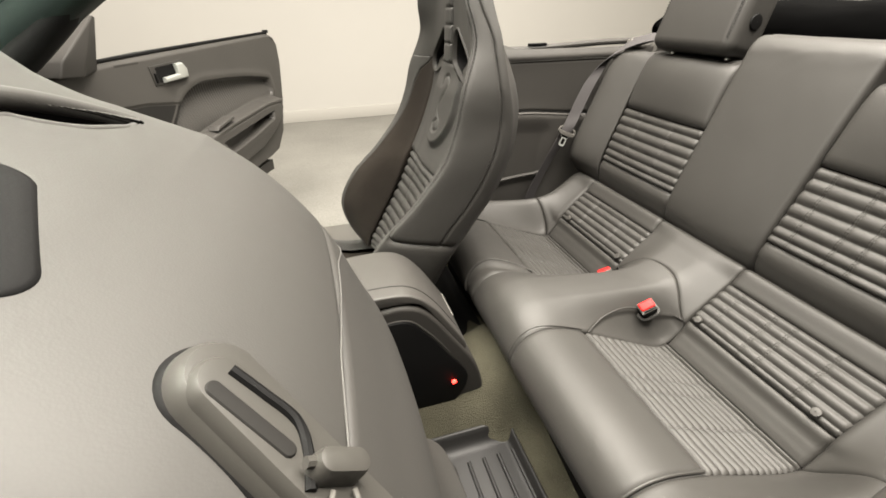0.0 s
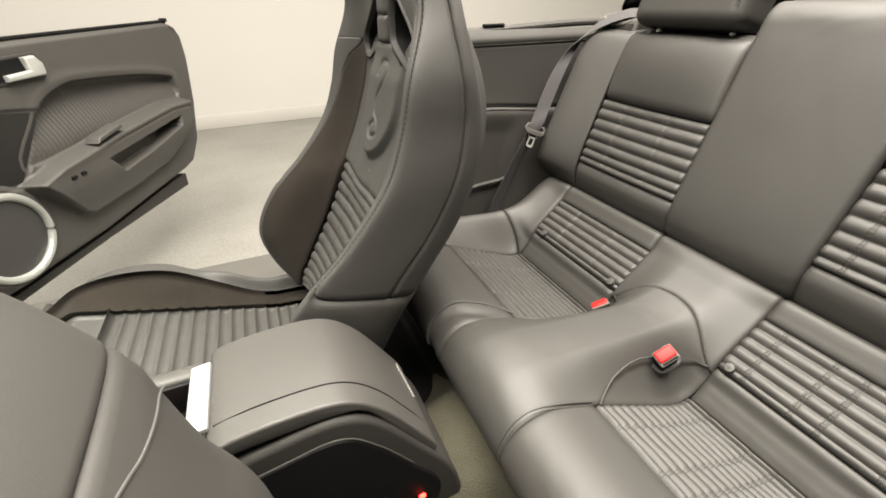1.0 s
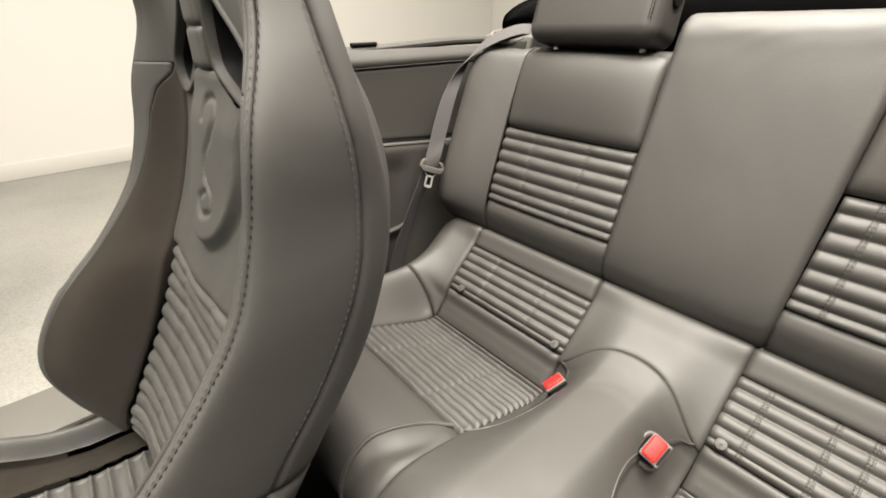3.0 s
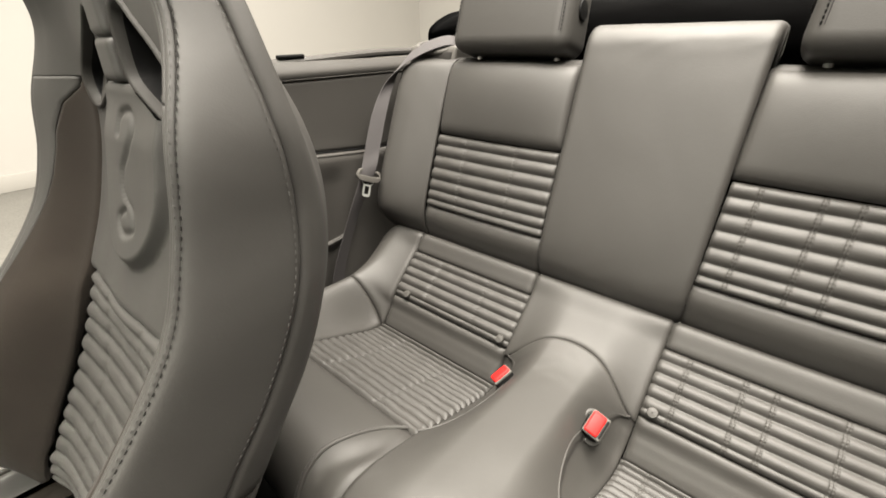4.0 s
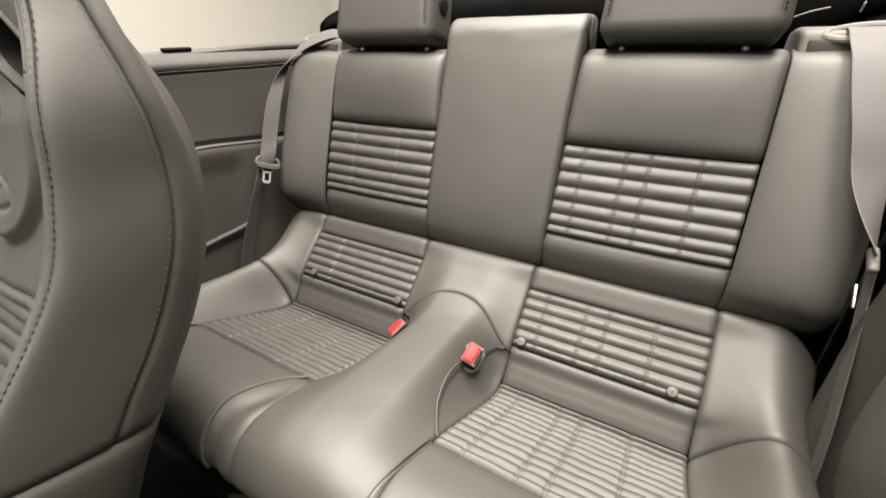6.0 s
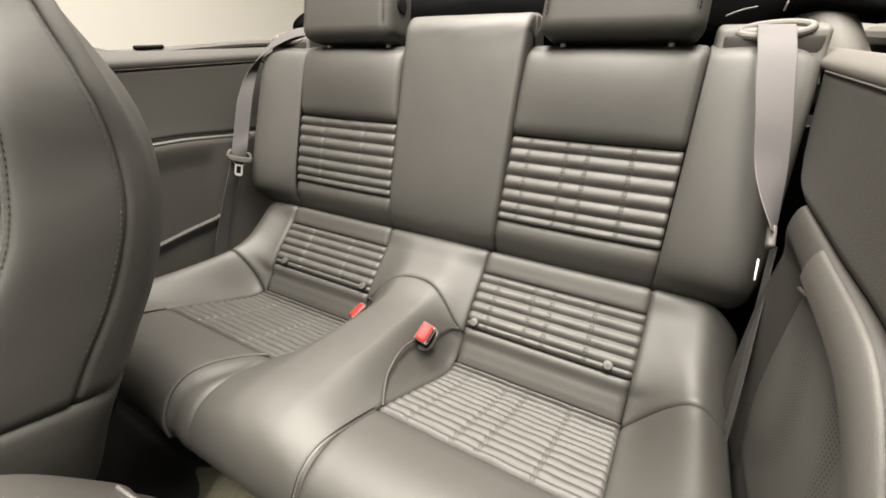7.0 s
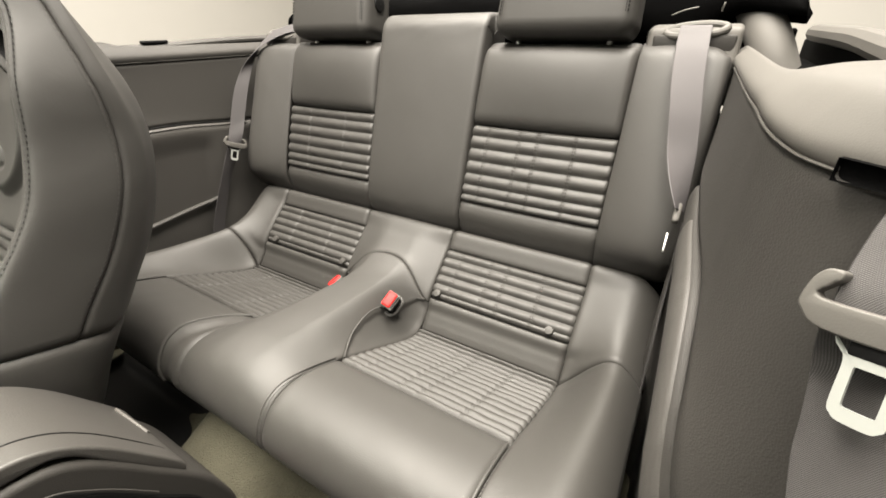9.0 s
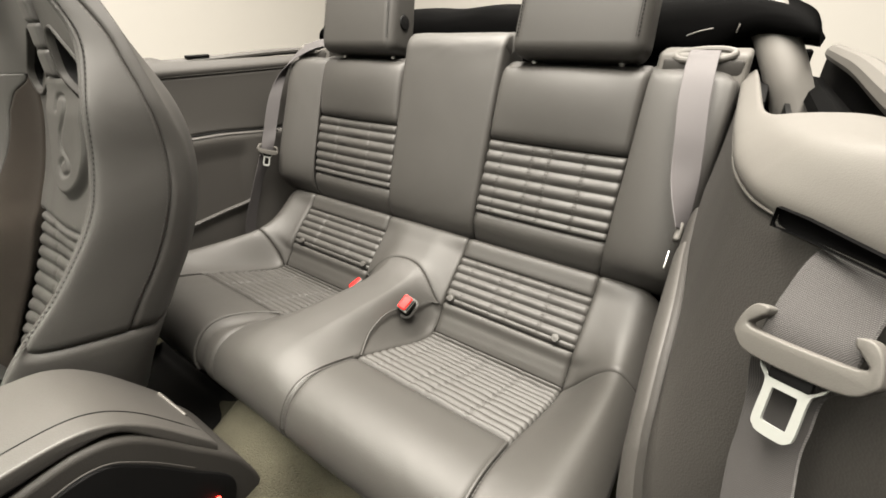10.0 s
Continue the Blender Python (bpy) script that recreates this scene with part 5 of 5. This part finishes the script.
part("sill_flange", door_plate([(-0.95, 0.345), (-0.95, 0.368), (-0.39, 0.362), (0.10, 0.375), (0.185, 0.372), (0.178, 0.318), (-0.39, 0.338)], -0.05, -0.020, 0.0), TRIM, door, "dark lower door flange")
part("weather_strip", tube([dpt(a, float(TOPZ(a)) + 0.002, -0.012) for a in np.linspace(-0.74, 0.40, 40)], 0.006, 8), BLACK, door, "black window weather strip")
part("strip_end", rbox(*dpt(0.395, 1.006, -0.012), 0.03, 0.03, 0.016, 0.004, 2), BLACK, door)
part("lock_notch", oblong(dpt(0.415, 0.968, 0.002), DD * 0.8 - Vector((0, 0, 0.5)), DN, 0.04, 0.010, 0.002, 0), BLACK, door)
part("window_vent", oblong(dpt(-0.64, 0.960, 0.001), DD, DN, 0.11, 0.010, 0.003, 0), TRIM, door, "slim demister vent")
spk = part("speaker_ring", tube([dpt(-0.725 + 0.118 * math.cos(k), 0.522 + 0.112 * math.sin(k), 0.014) for k in np.linspace(0, 2 * math.pi, 64)], 0.011, 10), SATIN, door, "satin silver speaker ring")
part("speaker_grille", door_plate([(-0.725 + 0.114 * math.cos(k), 0.522 + 0.108 * math.sin(k)) for k in np.linspace(0, 2 * math.pi, 48, endpoint=False)], 0.0, 0.012, 0.004), GRILLE_DARK, spk, "dark speaker grille")
bez = part("handle_bezel", door_plate([(-0.545, 0.878), (-0.552, 0.945), (-0.375, 0.950), (-0.360, 0.930), (-0.362, 0.882), (-0.375, 0.875)], 0.0, 0.008, 0.003), TRIM, door, "moulded handle surround")
part("handle_recess", door_plate([(-0.52, 0.888), (-0.525, 0.938), (-0.385, 0.942), (-0.372, 0.888)], 0.006, 0.0095, 0.0), BLACK, bez)
part("handle", door_plate([(-0.505, 0.886), (-0.505, 0.902), (-0.425, 0.906), (-0.430, 0.940), (-0.392, 0.942), (-0.372, 0.920), (-0.374, 0.888)], 0.008, 0.024, 0.006), SATIN, bez, "satin silver door handle")
part("lock_knob", oblong(dpt(-0.535, 0.905, 0.008), Vector((0, 0, 1)), DN, 0.035, 0.010, 0.006, 0), BLACK, bez, "small lock lever")
part("door_pull", door_plate([(-0.355, 0.672), (-0.340, 0.690), (-0.225, 0.706), (-0.215, 0.692)], 0.02, 0.066, 0.005), TRIM_SOFT, door, "raised door pull")
part("lower_insert", door_plate([(-0.945, 0.850), (-0.60, 0.822), (-0.445, 0.795), (-0.60, 0.635), (-0.945, 0.670)], -0.012, 0.0006, 0.0), BOARD, door, "dark grained lower insert")
for a in (-0.50, -0.46):
    part("window_switch", rbox(*dpt(a, 0.610, 0.058), 0.012, 0.022, 0.010, 0.003, 2, 1, Euler((0, 0, radians(-21.7))).to_matrix()), BLACK, door, "black window switch")
sail = [dpt(-0.932, 0.958, 0.05), dpt(-0.905, 0.998, 0.05), dpt(-0.715, 1.104, 0.018), dpt(-0.686, 1.100, 0.0), dpt(-0.755, 0.955, 0.0), dpt(-0.862, 0.952, 0.052)]
back_ = [dpt(-0.932, 0.958, -0.05), dpt(-0.905, 0.998, -0.05), dpt(-0.715, 1.104, -0.05), dpt(-0.686, 1.100, -0.05), dpt(-0.755, 0.955, -0.05), dpt(-0.862, 0.952, -0.05)]
bm = bmesh.new()
va, vb = [bm.verts.new(p) for p in sail], [bm.verts.new(p) for p in back_]
for f in ((0, 1, 2, 5), (2, 3, 4, 5)):
    bm.faces.new([va[i] for i in f])
bm.faces.new(vb[::-1])
for i in range(6):
    bm.faces.new((va[i], va[(i + 1) % 6], vb[(i + 1) % 6], vb[i]))
bmesh.ops.recalc_face_normals(bm, faces=bm.faces)
bmesh.ops.bevel(bm, geom=bm.edges[:], offset=0.006, segments=3, profile=0.5, affect="EDGES", clamp_overlap=True)
part("mirror_sail", bm, TRIM, door, "triangular mirror trim", sharp=0.9)

# windscreen pillar
pillar = thing("windscreen_frame", (-1.65, 0.74, 0.95), "dark windscreen frame with glass", "windscreen")
part("pillar_post", tube(smooth_line([(-1.80, 0.74, 0.90), (-1.50, 0.70, 1.06), (-1.15, 0.62, 1.26), (-0.95, 0.56, 1.37)], 24), 0.050, 14, 1.3), PAINT, pillar, "dark windscreen pillar")
part("pillar_trim", tube(smooth_line([(-1.66, 0.69, 0.90), (-1.47, 0.67, 1.020), (-1.30, 0.65, 1.150), (-1.10, 0.59, 1.30)], 24), 0.036, 12), BLACK, pillar)
G = [(-1.80, 0.72, 0.95), (-1.80, -0.72, 0.95), (-0.97, -0.54, 1.39), (-0.97, 0.54, 1.39)]
sheet("glass", G + [(x + 0.003, y, z - 0.004) for x, y, z in G], [(0, 1, 2, 3), (7, 6, 5, 4), (0, 4, 5, 1), (1, 5, 6, 2), (2, 6, 7, 3), (3, 7, 4, 0)], GLASS, pillar, "tinted windscreen glass", smooth=False).visible_shadow = False

# ---- belts ----


def tongue(parent, c, down, side, scale=1.0, bar=True):
    """A belt tongue: a plastic bar with ears, and a metal plate with an opening."""
    d, w = Vector(down).normalized(), Vector(side).normalized()
    n = d.cross(w).normalized()
    w = n.cross(d)
    c = Vector(c)
    m = Matrix((w, n, d)).transposed()
    P = lambda x, z, y=0.0: c + m @ Vector((x * scale, y * scale, z * scale))
    g = [(-0.0205, -0.0150), (-0.0270, -0.0155), (-0.0320, -0.0100), (-0.0350, 0.0010), (-0.0335, 0.0075), (-0.0215, 0.0155), (0.0215, 0.0155), (0.0335, 0.0075), (0.0350, 0.0010), (0.0320, -0.0100), (0.0270, -0.0155), (0.0205, -0.0150), (0.0210, -0.0105), (0.0238, -0.0080), (0.0255, 0.0), (-0.0255, 0.0), (-0.0238, -0.0080), (-0.0210, -0.0105)]
    g = smooth_loop(g, 90)
    bm = bmesh.new()
    lo = [bm.verts.new(P(x, z, -0.0050)) for x, z in g]
    hi = [bm.verts.new(P(x, z, 0.0050)) for x, z in g]
    bm.faces.new(lo), bm.faces.new(hi[::-1])
    for a in range(len(g)):
        b = (a + 1) % len(g)
        bm.faces.new((lo[a], hi[a], hi[b], lo[b]))
    bmesh.ops.recalc_face_normals(bm, faces=bm.faces)
    bmesh.ops.bevel(bm, geom=[e for e in bm.edges if len(e.link_faces) == 2 and e.calc_face_angle() > 0.9], offset=0.0018 * scale, segments=3, profile=0.5, affect="EDGES", clamp_overlap=True)
    part("tongue_bar", bm, CAP, parent, "moulded plastic tongue grip", sharp=0.9)
    part("tongue_root", rbox(*P(0, 0.0185), 0.022 * scale, 0.004 * scale, 0.010 * scale, 0.0015, 2, 1, m), BLACK, parent)
    o = [(-0.0170, 0.0160), (-0.0140, 0.0215), (-0.0112, 0.0270), (-0.0112, 0.0490), (-0.0090, 0.0540), (-0.0055, 0.0560), (0.0055, 0.0560), (0.0090, 0.0540), (0.0112, 0.0490), (0.0112, 0.0270), (0.0140, 0.0215), (0.0170, 0.0160), (0.0120, 0.0222), (-0.0120, 0.0222)]
    i = [(-0.0062, 0.0282), (-0.0064, 0.0288), (-0.0066, 0.0300), (-0.0066, 0.0460), (-0.0062, 0.0482), (-0.0046, 0.0488), (0.0046, 0.0488), (0.0062, 0.0482), (0.0066, 0.0460), (0.0066, 0.0300), (0.0064, 0.0288), (0.0062, 0.0282), (0.0050, 0.0280), (-0.0050, 0.0280)]
    o, i = smooth_loop(o, 70), smooth_loop(i, 70)
    bm = bmesh.new()
    L = [[bm.verts.new(P(x, z, y)) for x, z in q] for q, y in ((o, -0.0011), (i, -0.0011), (o, 0.0011), (i, 0.0011))]
    k = len(o)
    for a in range(k):
        b = (a + 1) % k
        bm.faces.new((L[0][a], L[0][b], L[1][b], L[1][a]))
        bm.faces.new((L[2][a], L[3][a], L[3][b], L[2][b]))
        bm.faces.new((L[0][a], L[2][a], L[2][b], L[0][b]))
        bm.faces.new((L[1][a], L[1][b], L[3][b], L[3][a]))
    part("tongue_plate", bm, SATIN, parent, "bright metal tongue plate", smooth=False)


belt_l = thing("rear_seat_belt", (0.03, -0.53, 0.7), "flat grey webbing seat belt drawn tight across the backrest side", "seat belt", "rear seat belts")
part("webbing", ribbon([(0.20, -0.494, 0.994), (0.155, -0.495, 1.012), (0.128, -0.495, 1.012), (0.108, -0.496, 1.001), (0.078, -0.499, 0.980), (0.050, -0.504, 0.945), (0.023, -0.513, 0.900), (0.000, -0.522, 0.850), (-0.026, -0.530, 0.812), (-0.058, -0.540, 0.776)], [(0, 1, 0), (0, 1, 0), (0, 1, 0), (0, 1, 0), (-0.05, 1, 0.03), (-0.12, 0.98, 0.06), (-0.24, 0.95, 0.11), (-0.36, 0.88, 0.17), (-0.64, 0.66, 0.30), (-0.86, 0.28, 0.42)], 0.0450, n=100), BELT, belt_l)
part("clip", rbox(-0.061, -0.5385, 0.771, 0.034, 0.010, 0.012, 0.004, 3, 1, Euler((0, radians(-35), 0)).to_matrix()), CAP, belt_l, "grey plastic stop")
part("anchor_plate", rbox(-0.076, -0.5335, 0.728, 0.0055, 0.003, 0.030, 0.0012, 2, 1, Euler((0, radians(42), 0)).to_matrix()), CHROME, belt_l, "bright metal anchor plate")
part("lower_webbing", ribbon([(-0.038, -0.550, 0.750), (-0.085, -0.551, 0.66), (-0.130, -0.553, 0.56), (-0.16, -0.556, 0.45)], [(0.9, 0.1, -0.3)] * 4, 0.022), BELT_DARK, belt_l)
belt_r = thing("rear_seat_belt", (0.0, 0.53, 0.7), "grey webbing seat belt with its tongue hanging beside the backrest", "seat belt", "rear seat belts")
# webbing in the darkened copy, as this belt hangs turned from the light
part("webbing", ribbon([(0.19, 0.440, 1.000), (0.160, 0.452, 1.020), (0.138, 0.478, 1.018), (0.114, 0.520, 1.000), (0.090, 0.553, 0.972), (0.062, 0.566, 0.935), (0.022, 0.560, 0.880), (-0.020, 0.550, 0.800), (-0.050, 0.542, 0.745), (-0.095, 0.556, 0.65), (-0.14, 0.566, 0.54), (-0.16, 0.57, 0.45)], [(0.7, 0.5, 0.30), (0.7, 0.5, 0.34), (0.68, 0.5, 0.40), (0.70, 0.45, 0.42), (0.80, 0.25, 0.42), (0.92, -0.03, 0.36), (0.95, -0.2, 0.3), (0.95, -0.2, 0.3), (0.95, -0.2, 0.3), (0.95, 0.1, 0.3), (0.95, 0.1, 0.3), (0.95, 0.1, 0.3)], 0.0465, n=110), BELT_SHADED, belt_r)
tongue(belt_r, (-0.052, 0.533, 0.750), (-0.40, -0.10, -0.90), (0.9, -0.25, -0.38), 0.85)
belt_f = thing("front_seat_belt", (-0.47, -0.63, 0.6), "dark woven front seat belt hanging on the side trim", "seat belt")
FW, FD = Vector((-0.542, -0.812, 0.217)), Vector((-0.398, 0.021, -0.917))
part("webbing", ribbon([(-0.454, -0.668, 0.958), (-0.457, -0.658, 0.951), (-0.463, -0.643, 0.942), (-0.476, -0.636, 0.924), (-0.488, -0.632, 0.907), (-0.4905, -0.6315, 0.890), (-0.4885, -0.6325, 0.868), (-0.4990, -0.6325, 0.850), (-0.5104, -0.6323, 0.833), (-0.5400, -0.6360, 0.800)], [(-0.70, -0.70, 0.0), (-0.70, -0.70, 0.02), (-0.68, -0.72, 0.06), (-0.60, -0.78, 0.14), tuple(FW), tuple(FW), (-0.47, -0.60, 0.64), (-0.42, -0.55, 0.72), (-0.35, -0.54, 0.76), (-0.35, -0.54, 0.76)], 0.0450, n=90), BELT_DARK, belt_f)
tongue(belt_f, (-0.4916, -0.6305, 0.9052), FD, FW, 0.95)

# ---- floor mats ----


def floor_mat(s, label):
    m = thing("floor_mat", (-0.6, s * 0.3, 0.26), label, "floor mat", "floor mats")

    def mat_F(A, B):
        x = -0.74 + (0.215 if s < 0 else 0.27) * A
        y = (0.125 if s < 0 else 0.108) + 0.43 * B
        e = np.minimum(np.minimum(A * 0.215, (1 - A) * 0.215), np.minimum(B * 0.42, (1 - B) * 0.42))
        z = 0.312 + 0.018 * np.exp(-((e / 0.012) ** 2)) + 0.012 * step(0.16, 0.125, y)
        return np.stack([x, s * y, z], -1)

    # the far mat is black instead of rubber: the footwell's shade as colour
    patch("mat_sheet", mat_F, 60, 90, RUBBER if s < 0 else BLACK, m, dip=0, flip=s)
    for k in range(6 if s < 0 else 0):
        x = -0.70 + 0.032 * k
        part("rib", tube([(x, s * 0.18, 0.314), (x, s * 0.46, 0.314)], 0.004, 8), RUBBER, m)


floor_mat(-1, "black rubber floor mat with raised ribs and a lip")
floor_mat(1, "floor mat blackened to stand for the deep shade of the far footwell")
